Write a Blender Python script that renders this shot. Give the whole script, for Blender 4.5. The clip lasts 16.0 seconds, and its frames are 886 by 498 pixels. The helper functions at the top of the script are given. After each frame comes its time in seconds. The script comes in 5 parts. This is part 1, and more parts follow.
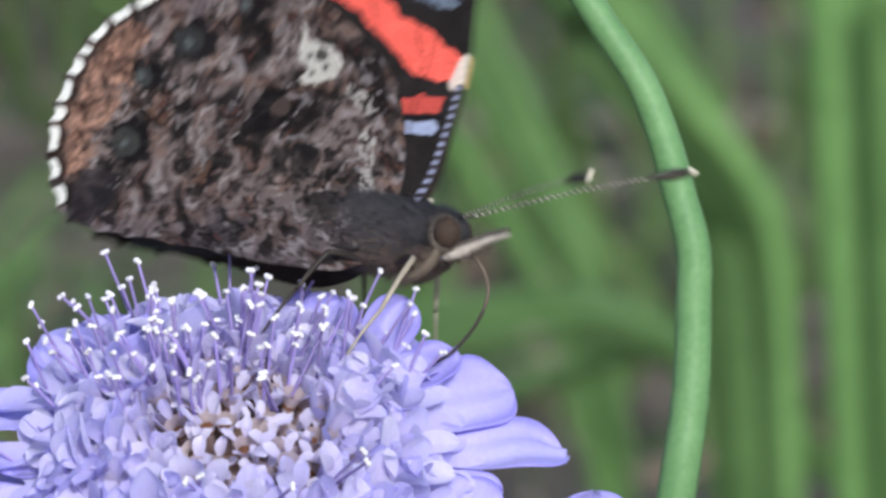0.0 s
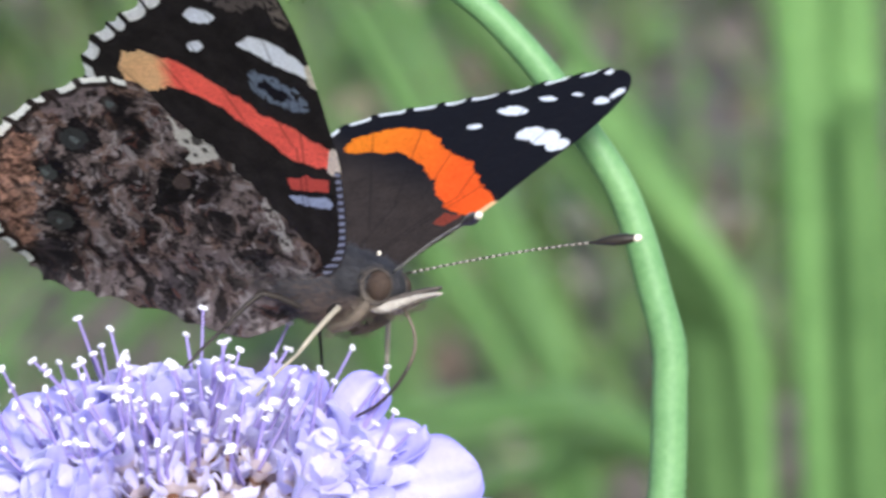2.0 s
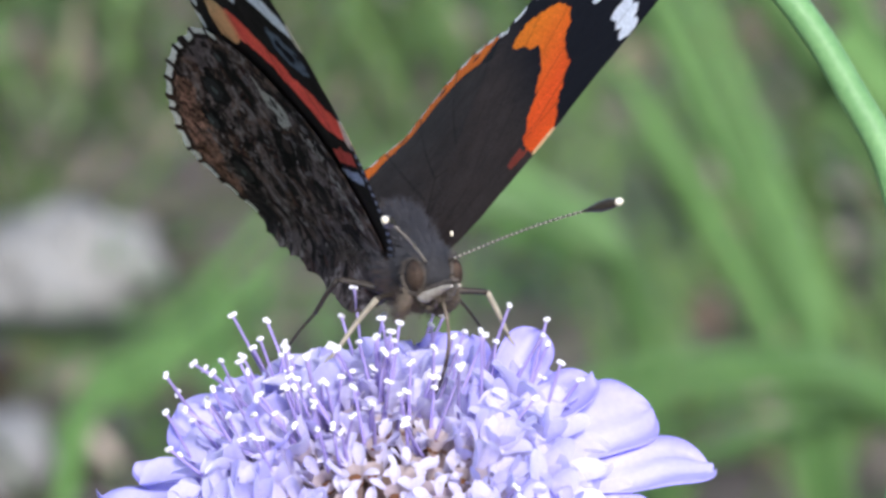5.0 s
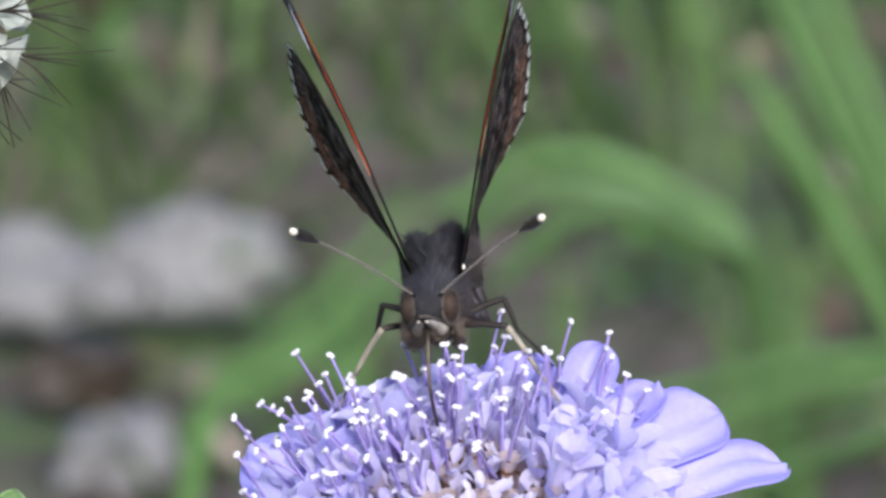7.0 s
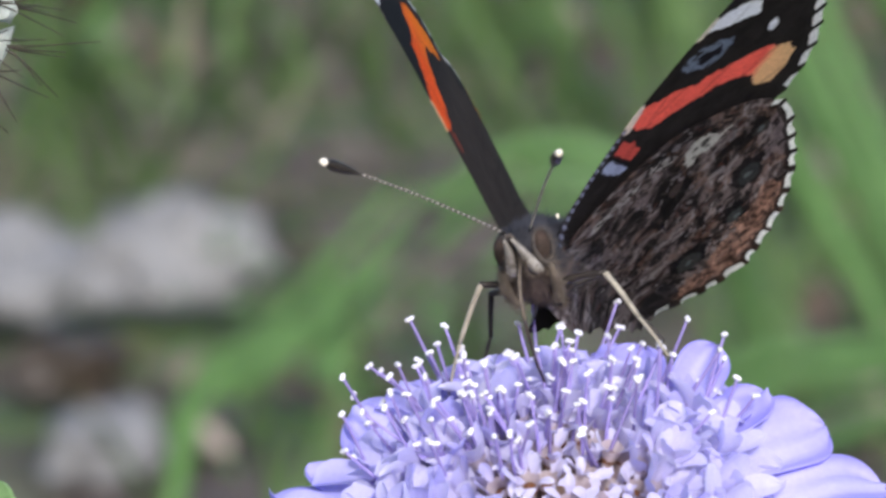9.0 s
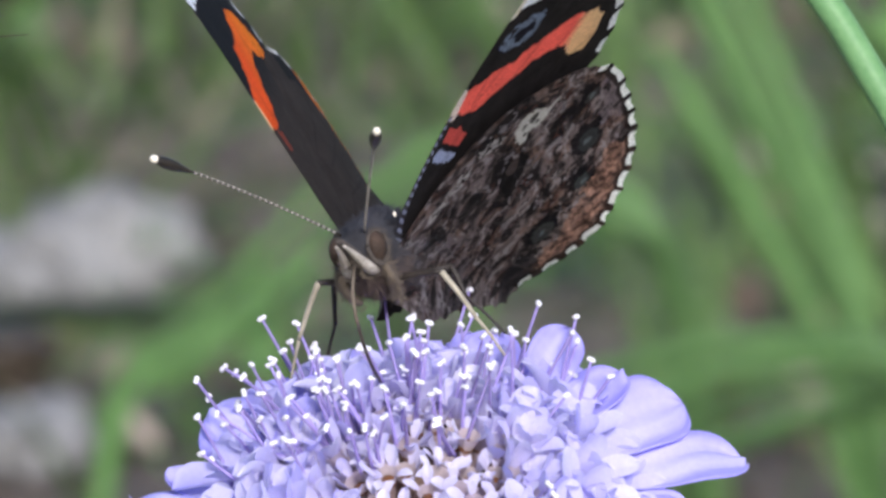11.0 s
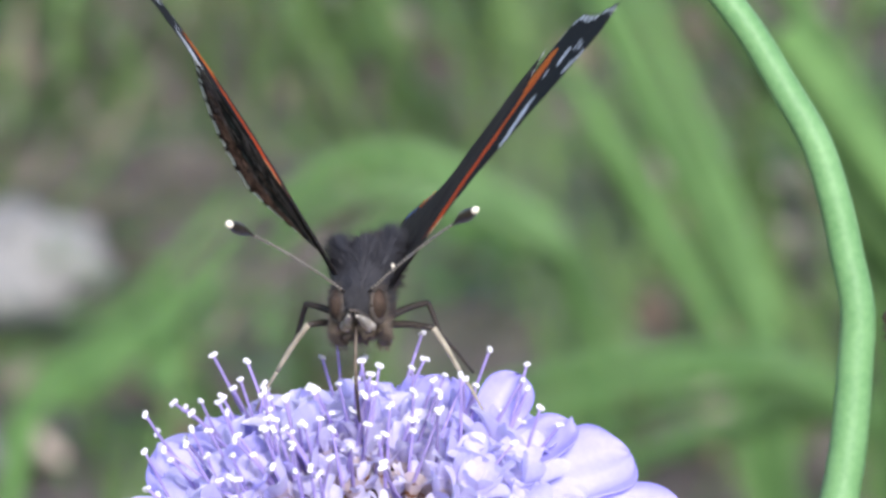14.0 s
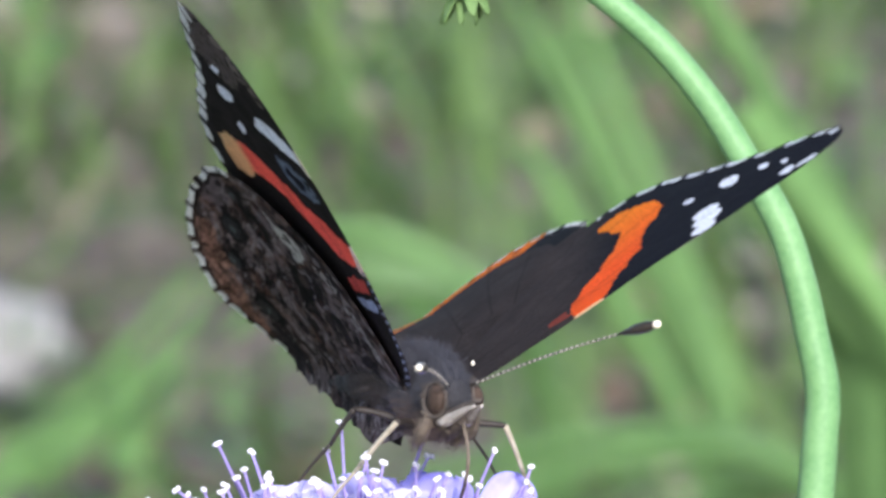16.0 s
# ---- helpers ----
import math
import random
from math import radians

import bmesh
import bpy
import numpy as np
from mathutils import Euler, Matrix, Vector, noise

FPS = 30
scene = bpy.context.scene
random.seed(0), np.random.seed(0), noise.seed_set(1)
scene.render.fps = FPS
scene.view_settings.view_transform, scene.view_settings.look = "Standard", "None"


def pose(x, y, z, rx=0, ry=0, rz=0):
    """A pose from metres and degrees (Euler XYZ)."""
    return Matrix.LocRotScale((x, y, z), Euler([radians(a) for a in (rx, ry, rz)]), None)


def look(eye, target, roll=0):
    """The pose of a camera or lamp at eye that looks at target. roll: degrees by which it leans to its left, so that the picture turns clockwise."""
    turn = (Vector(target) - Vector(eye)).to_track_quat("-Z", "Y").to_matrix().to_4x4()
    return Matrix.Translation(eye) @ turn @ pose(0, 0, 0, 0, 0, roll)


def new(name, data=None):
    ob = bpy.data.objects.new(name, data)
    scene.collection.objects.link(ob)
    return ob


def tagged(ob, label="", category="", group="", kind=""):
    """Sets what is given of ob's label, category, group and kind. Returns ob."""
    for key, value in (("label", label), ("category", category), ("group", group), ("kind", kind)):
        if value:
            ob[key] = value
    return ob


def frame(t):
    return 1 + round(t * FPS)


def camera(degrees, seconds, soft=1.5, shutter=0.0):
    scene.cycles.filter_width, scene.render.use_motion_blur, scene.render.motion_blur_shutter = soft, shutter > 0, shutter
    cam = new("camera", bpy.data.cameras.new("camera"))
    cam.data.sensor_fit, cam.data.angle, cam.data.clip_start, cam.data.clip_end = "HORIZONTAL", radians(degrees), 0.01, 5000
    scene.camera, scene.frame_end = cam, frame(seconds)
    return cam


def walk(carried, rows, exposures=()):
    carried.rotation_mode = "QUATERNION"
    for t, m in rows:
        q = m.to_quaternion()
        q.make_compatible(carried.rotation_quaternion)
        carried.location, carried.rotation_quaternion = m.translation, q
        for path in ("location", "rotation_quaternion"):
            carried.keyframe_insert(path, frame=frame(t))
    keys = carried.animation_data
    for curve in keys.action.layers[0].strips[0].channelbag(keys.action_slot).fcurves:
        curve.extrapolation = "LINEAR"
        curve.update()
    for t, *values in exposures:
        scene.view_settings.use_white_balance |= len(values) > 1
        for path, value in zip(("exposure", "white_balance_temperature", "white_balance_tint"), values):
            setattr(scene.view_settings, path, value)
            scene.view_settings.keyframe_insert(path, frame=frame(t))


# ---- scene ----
MM = 0.001
EYE = (0.0, -0.4924, 0.4468)
# seconds, pan, tilt and roll of the camera in degrees
TURNS = [
    (0, 1.281, -10.513, -3.2),
    (0.5, 1.097, -10.563, -3.2),
    (1, 1.049, -10.481, -3.2),
    (1.5, 1.137, -10.030, -3.2),
    (2, 1.505, -9.831, -3.2),
    (2.5, 1.689, -9.781, -3.2),
    (3, 1.513, -9.693, -3.2),
    (3.5, 0.665, -9.819, -1.5),
    (4, 0.000, -10.000, 0),
    (6.5, -0.957, -10.208, 0),
    (7, -1.279, -10.176, 0),
    (7.5, -1.472, -10.301, 0),
    (8, -1.650, -10.451, 0),
    (8.5, -1.561, -10.388, 0),
    (9, -1.178, -10.235, 0),
    (9.5, -0.909, -10.125, 0),
    (12, -0.475, -10.376, 0),
    (12.5, -0.249, -10.336, 0),
    (13, -0.032, -10.139, 0),
    (13.5, 0.000, -10.032, 0),
    (14, 0.000, -10.178, 0),
    (14.5, -0.249, -10.336, 0),
    (15, -0.221, -10.297, 0),
    (15.5, -0.020, -9.921, 0),
    (16, 0.273, -9.624, 0),
]


def heading(pan, tilt):
    a, b = radians(pan), radians(tilt)
    return Vector(EYE) + Vector((math.sin(a) * math.cos(b), math.cos(a) * math.cos(b), math.sin(b)))


cam = camera(6.2, 16.0, soft=3.0, shutter=0.4)
cam.data.dof.use_dof = True
cam.data.dof.focus_distance = 0.503
cam.data.dof.aperture_fstop = 112
walk(cam, [(t, look(EYE, heading(p, q), r)) for t, p, q, r in TURNS],
     [(t, e, 6300, 13 if t < 5 else 16) for t, e in ((0, 0.20), (0.5, 0.36), (1, 0.44), (1.5, 0.60), (2.5, 0.93), (4, 0.86), (6.5, 0.52), (8, 0.38), (9, 0.45), (12, 0.54), (13, 0.70), (15.5, 0.95), (16, 1.07))])

# ---- light ----
SUN_FROM = Vector((0.18, -0.86, 0.48)).normalized()
world = bpy.data.worlds.new("sky")
scene.world = world
world.use_nodes = True
sky = world.node_tree.nodes.new("ShaderNodeTexSky")
sky.sky_type = "NISHITA"
sky.sun_disc = False
sky.sun_elevation = math.asin(SUN_FROM.z)
sky.sun_rotation = math.atan2(SUN_FROM.x, SUN_FROM.y)
world.node_tree.links.new(sky.outputs["Color"], world.node_tree.nodes["Background"].inputs["Color"])
world.node_tree.nodes["Background"].inputs["Strength"].default_value = 0.15
sun = new("sun", bpy.data.lights.new("sun", "SUN"))
sun.data.energy = 3.6
sun.data.angle = radians(12)
sun.data.color = (1.0, 0.98, 0.95)
sun.matrix_world = look(SUN_FROM * 5, (0, 0, 0))


# ---- materials ----
def mat_base(name):
    m = bpy.data.materials.new(name)
    m.use_nodes = True
    nt = m.node_tree
    return m, nt, nt.nodes["Principled BSDF"]


def noise_node(nt, scale, detail=4.0, rough=0.6, coords="Object"):
    tc = nt.nodes.new("ShaderNodeTexCoord")
    n = nt.nodes.new("ShaderNodeTexNoise")
    n.inputs["Scale"].default_value = scale
    n.inputs["Detail"].default_value = detail
    n.inputs["Roughness"].default_value = rough
    nt.links.new(tc.outputs[coords], n.inputs["Vector"])
    return n


def ramp_node(nt, source, stops):
    r = nt.nodes.new("ShaderNodeValToRGB")
    els = r.color_ramp.elements
    while len(els) < len(stops):
        els.new(0.5)
    for el, (p, col) in zip(els, stops):
        el.position, el.color = p, (*col, 1)
    nt.links.new(source, r.inputs["Fac"])
    return r


def mix_node(nt, kind, fac, a, b):
    m = nt.nodes.new("ShaderNodeMix")
    m.data_type, m.blend_type = "RGBA", kind
    if isinstance(fac, (int, float)):
        m.inputs["Factor"].default_value = fac
    else:
        nt.links.new(fac, m.inputs["Factor"])
    for key, v in ((6, a), (7, b)):
        if isinstance(v, tuple):
            m.inputs[key].default_value = (*v, 1)
        else:
            nt.links.new(v, m.inputs[key])
    return m.outputs[2]


def bump_node(nt, bsdf, source, strength, distance):
    b = nt.nodes.new("ShaderNodeBump")
    b.inputs["Strength"].default_value = strength
    b.inputs["Distance"].default_value = distance
    nt.links.new(source, b.inputs["Height"])
    nt.links.new(b.outputs["Normal"], bsdf.inputs["Normal"])


def two_tone(name, dark, light, scale, rough=0.6, bump=0.3, dist=0.0001, fine=8.0, through_light=0.0, vary=0.0, spec=0.3):
    """Two colours mixed by a coarse and a fine noise, with relief, and some light let through."""
    m, nt, b = mat_base(name)
    n1, n2 = noise_node(nt, scale, 3), noise_node(nt, scale * fine, 5, 0.7)
    add = nt.nodes.new("ShaderNodeMath")
    add.operation = "MULTIPLY_ADD"
    nt.links.new(n2.outputs["Fac"], add.inputs[0])
    add.inputs[1].default_value = 0.5
    half = nt.nodes.new("ShaderNodeMath")
    half.operation = "MULTIPLY"
    half.inputs[1].default_value = 0.5
    nt.links.new(n1.outputs["Fac"], half.inputs[0])
    nt.links.new(half.outputs[0], add.inputs[2])
    col = ramp_node(nt, add.outputs[0], [(0.3, dark), (0.7, light)]).outputs["Color"]
    if vary:
        info = nt.nodes.new("ShaderNodeObjectInfo")
        r = ramp_node(nt, info.outputs["Random"], [(0.0, (1 - vary,) * 3), (1.0, (1 + vary * 0.3,) * 3)])
        col = mix_node(nt, "MULTIPLY", 1.0, col, r.outputs["Color"])
    nt.links.new(col, b.inputs["Base Color"])
    b.inputs["Roughness"].default_value = rough
    b.inputs["Specular IOR Level"].default_value = spec
    bump_node(nt, b, n2.outputs["Fac"], bump, dist)
    if through_light:
        let_through(nt, b, col, through_light)
    return m


def let_through(nt, b, col, share):
    tr = nt.nodes.new("ShaderNodeBsdfTranslucent")
    mx = nt.nodes.new("ShaderNodeMixShader")
    mx.inputs["Fac"].default_value = share
    nt.links.new(col, tr.inputs["Color"])
    nt.links.new(b.outputs[0], mx.inputs[1])
    nt.links.new(tr.outputs[0], mx.inputs[2])
    nt.links.new(mx.outputs[0], nt.nodes["Material Output"].inputs["Surface"])


def attribute_mat(name, rough=0.6, grain=9000.0, grain_depth=0.35, share=0.0, sheen=0.0, vary=0.0, spec=0.25):
    """The colours stored on the mesh, broken up by a fine grain."""
    m, nt, b = mat_base(name)
    at = nt.nodes.new("ShaderNodeAttribute")
    at.attribute_name = "pattern"
    n = noise_node(nt, grain, 3, 0.7)
    r = ramp_node(nt, n.outputs["Fac"], [(0.3, (1 - grain_depth,) * 3), (0.7, (1.0 + grain_depth * 0.25,) * 3)])
    col = mix_node(nt, "MULTIPLY", 1.0, at.outputs["Color"], r.outputs["Color"])
    if vary:
        info = nt.nodes.new("ShaderNodeObjectInfo")
        rv = ramp_node(nt, info.outputs["Random"], [(0.0, (1 - vary, 1 - vary * 1.2, 1 - vary * 0.6)), (1.0, (1.05, 1.03, 1.0))])
        col = mix_node(nt, "MULTIPLY", 1.0, col, rv.outputs["Color"])
    nt.links.new(col, b.inputs["Base Color"])
    b.inputs["Roughness"].default_value = rough
    b.inputs["Specular IOR Level"].default_value = spec
    b.inputs["Sheen Weight"].default_value = sheen
    bump_node(nt, b, n.outputs["Fac"], 0.3, 0.00005)
    if share:
        let_through(nt, b, col, share)
    return m


M_WING = attribute_mat("wing_scales", 0.75, 7000, 0.45, 0.32, 0.0, 0.0, 0.06)
M_PETAL = attribute_mat("petal", 0.5, 2500, 0.10, 0.38, 0.1, 0.14)
M_FLORET = attribute_mat("floret", 0.5, 3000, 0.10, 0.52, 0.1, 0.15)
M_FILAMENT = two_tone("filament", (0.36, 0.28, 0.66), (0.56, 0.48, 0.84), 900, 0.45, 0.1, through_light=0.4, vary=0.25)
M_ANTHER = two_tone("anther", (0.56, 0.55, 0.60), (0.84, 0.84, 0.88), 2500, 0.6, 0.5, 0.00005, vary=0.2)
M_CALYX = two_tone("flower_green", (0.05, 0.10, 0.03), (0.13, 0.22, 0.07), 600, 0.6, 0.4)
M_STEM = two_tone("stem_green", (0.09, 0.215, 0.08), (0.17, 0.33, 0.14), 260, 0.5, 0.35, 0.00008, through_light=0.08)
M_FUR = two_tone("body_fur", (0.010, 0.010, 0.012), (0.042, 0.041, 0.046), 900, 0.75, 0.8, 0.0002)
M_HAIR = two_tone("body_hair", (0.011, 0.011, 0.014), (0.046, 0.046, 0.054), 300, 0.6, 0.1)
M_EYE = two_tone("insect_eye", (0.018, 0.013, 0.010), (0.070, 0.047, 0.035), 900, 0.7, 0.3, 0.00004, spec=0.12)
M_BACK = two_tone("back_hair", (0.014, 0.012, 0.012), (0.058, 0.048, 0.043), 300, 0.7, 0.1)
M_PALP = two_tone("palp", (0.22, 0.195, 0.165), (0.48, 0.445, 0.39), 1500, 0.7, 0.5)
M_RIM = two_tone("eye_rim_hair", (0.027, 0.023, 0.020), (0.100, 0.083, 0.070), 900, 0.8, 0.5)
M_FACE = two_tone("face_hair", (0.05, 0.039, 0.030), (0.175, 0.14, 0.105), 900, 0.7, 0.2)
M_CHEST = two_tone("chest_hair", (0.030, 0.022, 0.020), (0.115, 0.082, 0.070), 700, 0.7, 0.2)
M_PALP_DARK = two_tone("palp_dark", (0.03, 0.025, 0.022), (0.12, 0.10, 0.085), 1500, 0.7, 0.5)
M_LEG = two_tone("leg_pale", (0.17, 0.15, 0.11), (0.42, 0.38, 0.30), 1200, 0.55, 0.4)
M_LEG_DARK = two_tone("leg_dark", (0.008, 0.007, 0.006), (0.045, 0.036, 0.030), 1200, 0.5, 0.4)
M_BLACK = two_tone("antenna_black", (0.008, 0.007, 0.006), (0.035, 0.028, 0.02), 1500, 0.35, 0.2)
M_CREAM = two_tone("antenna_cream", (0.62, 0.55, 0.40), (0.85, 0.80, 0.68), 1500, 0.5, 0.2)
M_PROBOSCIS = two_tone("proboscis", (0.012, 0.01, 0.012), (0.06, 0.045, 0.04), 1500, 0.35, 0.2)
M_LEAF = two_tone("leaf_green", (0.11, 0.22, 0.08), (0.24, 0.39, 0.17), 200, 0.5, 0.3, 0.0002, through_light=0.25, vary=0.2)
M_GRASS = two_tone("grass", (0.062, 0.115, 0.034), (0.15, 0.235, 0.075), 30, 0.5, 0.2, 0.0003, through_light=0.3)
M_BLADE = two_tone("broad_leaf", (0.085, 0.185, 0.056), (0.18, 0.35, 0.112), 60, 0.45, 0.2, 0.0003, through_light=0.3, vary=0.5)
M_GRASS_DRY = two_tone("grass_dry", (0.16, 0.14, 0.09), (0.40, 0.35, 0.24), 40, 0.6, 0.2, 0.0003, through_light=0.2)
M_PAPER = two_tone("papery_calyx", (0.38, 0.44, 0.37), (0.70, 0.74, 0.69), 500, 0.6, 0.3, through_light=0.35, vary=0.2)
M_AWN = two_tone("awn", (0.015, 0.012, 0.01), (0.06, 0.045, 0.03), 900, 0.4, 0.2)
M_SEED = two_tone("seed_brown", (0.20, 0.13, 0.10), (0.38, 0.27, 0.20), 500, 0.6, 0.4)
M_YELLOW = two_tone("yellow_petal", (0.70, 0.62, 0.06), (0.85, 0.80, 0.15), 400, 0.5, 0.2, through_light=0.25)
M_STONE = two_tone("limestone", (0.10, 0.101, 0.098), (0.31, 0.308, 0.298), 45, 0.8, 0.5, 0.002)


def soil_mat():
    """Bare earth with moss, litter and green growth in patches."""
    m, nt, b = mat_base("soil")
    n1, n2, n3 = noise_node(nt, 7, 4), noise_node(nt, 40, 6, 0.7), noise_node(nt, 14, 3)
    earth = ramp_node(nt, n2.outputs["Fac"], [(0.3, (0.022, 0.017, 0.014)), (0.52, (0.10, 0.077, 0.06)), (0.72, (0.27, 0.22, 0.175))])
    green = ramp_node(nt, n2.outputs["Fac"], [(0.3, (0.022, 0.05, 0.012)), (0.7, (0.13, 0.19, 0.055))])
    mask = ramp_node(nt, n1.outputs["Fac"], [(0.46, (0, 0, 0)), (0.60, (1, 1, 1))])
    nt.links.new(mix_node(nt, "MIX", mask.outputs["Color"], earth.outputs["Color"], green.outputs["Color"]), b.inputs["Base Color"])
    b.inputs["Roughness"].default_value = 0.95
    bump_node(nt, b, n2.outputs["Fac"], 0.6, 0.01)
    return m


def litter_mat():
    """Dead leaves and bits of bark, each of its own brown."""
    m, nt, b = mat_base("litter")
    geo = nt.nodes.new("ShaderNodeNewGeometry")
    r = ramp_node(nt, geo.outputs["Random Per Island"], [(0.0, (0.035, 0.024, 0.018)), (0.4, (0.12, 0.082, 0.055)), (0.7, (0.22, 0.165, 0.115)), (1.0, (0.48, 0.42, 0.34))])
    n = noise_node(nt, 160, 4)
    g = ramp_node(nt, n.outputs["Fac"], [(0.3, (0.6, 0.6, 0.6)), (0.7, (1.1, 1.1, 1.1))])
    nt.links.new(mix_node(nt, "MULTIPLY", 1.0, r.outputs["Color"], g.outputs["Color"]), b.inputs["Base Color"])
    b.inputs["Roughness"].default_value = 0.8
    bump_node(nt, b, n.outputs["Fac"], 0.4, 0.001)
    return m


M_LITTER = litter_mat()
M_LOW = two_tone("low_leaf", (0.05, 0.13, 0.03), (0.17, 0.32, 0.10), 24, 0.5, 0.2, 0.0003, through_light=0.25)
M_SOIL = soil_mat()


# ---- mesh helpers ----
def mesh_of(name, verts, faces, material=None, colours=None, smooth=True):
    me = bpy.data.meshes.new(name)
    me.from_pydata([tuple(v) for v in verts], [], faces)
    if smooth:
        me.polygons.foreach_set("use_smooth", [True] * len(me.polygons))
    if material:
        me.materials.append(material)
    if colours is not None:
        c = np.ones((len(verts), 4), dtype=np.float32)
        c[:, :3] = colours
        at = me.color_attributes.new("pattern", "FLOAT_COLOR", "POINT")
        at.data.foreach_set("color", c.ravel())
    me.update()
    return me


def part(name, me, parent, label="", m=None):
    ob = new(name, me)
    ob.parent = parent
    if m is not None:
        ob.matrix_local = m
    if label:
        tagged(ob, label)
    return ob


def thing(name, label, category, m=None, group="", kind=""):
    ob = new(name)
    ob.empty_display_size = 0.005
    if m is not None:
        ob.matrix_world = m
    return tagged(ob, label, category, group, kind)


class Build:
    """Collects vertices, faces and colours of one mesh."""

    def __init__(self):
        self.v, self.f, self.c = [], [], []

    def add(self, verts, faces, colour=(1, 1, 1)):
        k = len(self.v)
        self.v += [tuple(p) for p in verts]
        self.f += [tuple(i + k for i in q) for q in faces]
        if isinstance(colour, list):
            self.c += colour
        else:
            self.c += [colour] * len(verts)

    def mesh(self, name, material, coloured=False):
        return mesh_of(name, self.v, self.f, material, np.array(self.c) if coloured else None)


def smooth_line(points, steps):
    """A Catmull-Rom curve through points."""
    p = [Vector(q) for q in points]
    p = [p[0] * 2 - p[1]] + p + [p[-1] * 2 - p[-2]]
    out = []
    for i in range(1, len(p) - 2):
        a, b, c, d = p[i - 1:i + 3]
        for s in range(steps):
            t = s / steps
            out.append(0.5 * (2 * b + (c - a) * t + (2 * a - 5 * b + 4 * c - d) * t * t + (3 * b - a - 3 * c + d) * t ** 3))
    out.append(p[-2].copy())
    return out


def tube(line, radii, sides=8, squash=1.0, cap=True):
    """Vertices and faces of a tapered tube along a line."""
    verts, faces = [], []
    n = len(line)
    up = Vector((0.13, 0.27, 0.95))
    for i, p in enumerate(line):
        d = (line[min(i + 1, n - 1)] - line[max(i - 1, 0)]).normalized()
        a = d.cross(up)
        if a.length < 0.05:
            a = d.cross(Vector((1, 0, 0)))
        a.normalize()
        b = a.cross(d)
        r = radii(i / (n - 1)) if callable(radii) else radii
        for s in range(sides):
            w = 2 * math.pi * s / sides
            verts.append(p + a * (r * math.cos(w)) + b * (r * math.sin(w) * squash))
    for i in range(n - 1):
        for s in range(sides):
            s2 = (s + 1) % sides
            faces.append((i * sides + s, i * sides + s2, (i + 1) * sides + s2, (i + 1) * sides + s))
    if cap:
        faces.append(tuple(range(sides - 1, -1, -1)))
        faces.append(tuple((n - 1) * sides + s for s in range(sides)))
    return verts, faces


def blob(centre, radii, rings=16, sides=24, lump=0.0, scale=1.0, seed=0.0):
    """An ellipsoid with an uneven surface."""
    verts, faces = [], []
    c = Vector(centre)
    for i in range(rings + 1):
        th = math.pi * i / rings
        for s in range(sides):
            ph = 2 * math.pi * s / sides
            d = Vector((math.cos(th), math.sin(th) * math.cos(ph), math.sin(th) * math.sin(ph)))
            k = 1 + lump * noise.noise(d * scale + Vector((seed, seed * 1.7, 0)))
            verts.append(c + Vector((d.x * radii[0], d.y * radii[1], d.z * radii[2])) * k)
    for i in range(rings):
        for s in range(sides):
            s2 = (s + 1) % sides
            faces.append((i * sides + s, (i + 1) * sides + s, (i + 1) * sides + s2, i * sides + s2))
    return verts, faces


def strip(length, width, bend, cup, nl=10, nw=5, tip=0.5, base=0.25, wave=0.0, seed=0.0, thick=0.0, square=2.2, spoon=1.0, blunt=0.02):
    """A petal or leaf along +x: widest at tip, cupped across, bent up or down along its length."""
    rows_, faces = [], []
    for i in range(nl + 1):
        t = 1 - (1 - i / nl) ** 1.7
        grow = base + (1 - base) * math.sin(min(1, t / tip) * math.pi / 2) ** spoon if t < tip else (1 - ((t - tip) / (1 - tip)) ** square) ** 0.5
        w = width * 0.5 * max(grow, blunt if t > tip else 0.02)
        a = bend * t
        x = length * (t if abs(bend) < 1e-4 else math.sin(a) / bend)
        z = 0 if abs(bend) < 1e-4 else length * (1 - math.cos(a)) / bend
        for j in range(nw + 1):
            s = 2 * j / nw - 1
            wz = wave * length * noise.noise(Vector((t * 2.6 + seed, s * 1.4, seed * 3.1))) * t
            rows_.append(Vector((x + 0.03 * length * noise.noise(Vector((seed, s * 2, 5))) * t, w * s, z + cup * w * (s * s) + wz)))
    m = nw + 1
    for i in range(nl):
        for j in range(nw):
            faces.append((i * m + j, (i + 1) * m + j, (i + 1) * m + j + 1, i * m + j + 1))
    if thick:
        k = len(rows_)
        low = [p - Vector((0, 0, thick)) for p in rows_]
        faces += [tuple(k + q for q in reversed(f)) for f in list(faces)]
        edge = [i * m for i in range(nl + 1)] + [nl * m + j for j in range(1, m)] + [i * m + nw for i in range(nl - 1, -1, -1)] + list(range(nw - 1, 0, -1))
        for a, b in zip(edge, edge[1:] + edge[:1]):
            faces.append((b, a, a + k, b + k))
        rows_ += low
    return rows_, faces


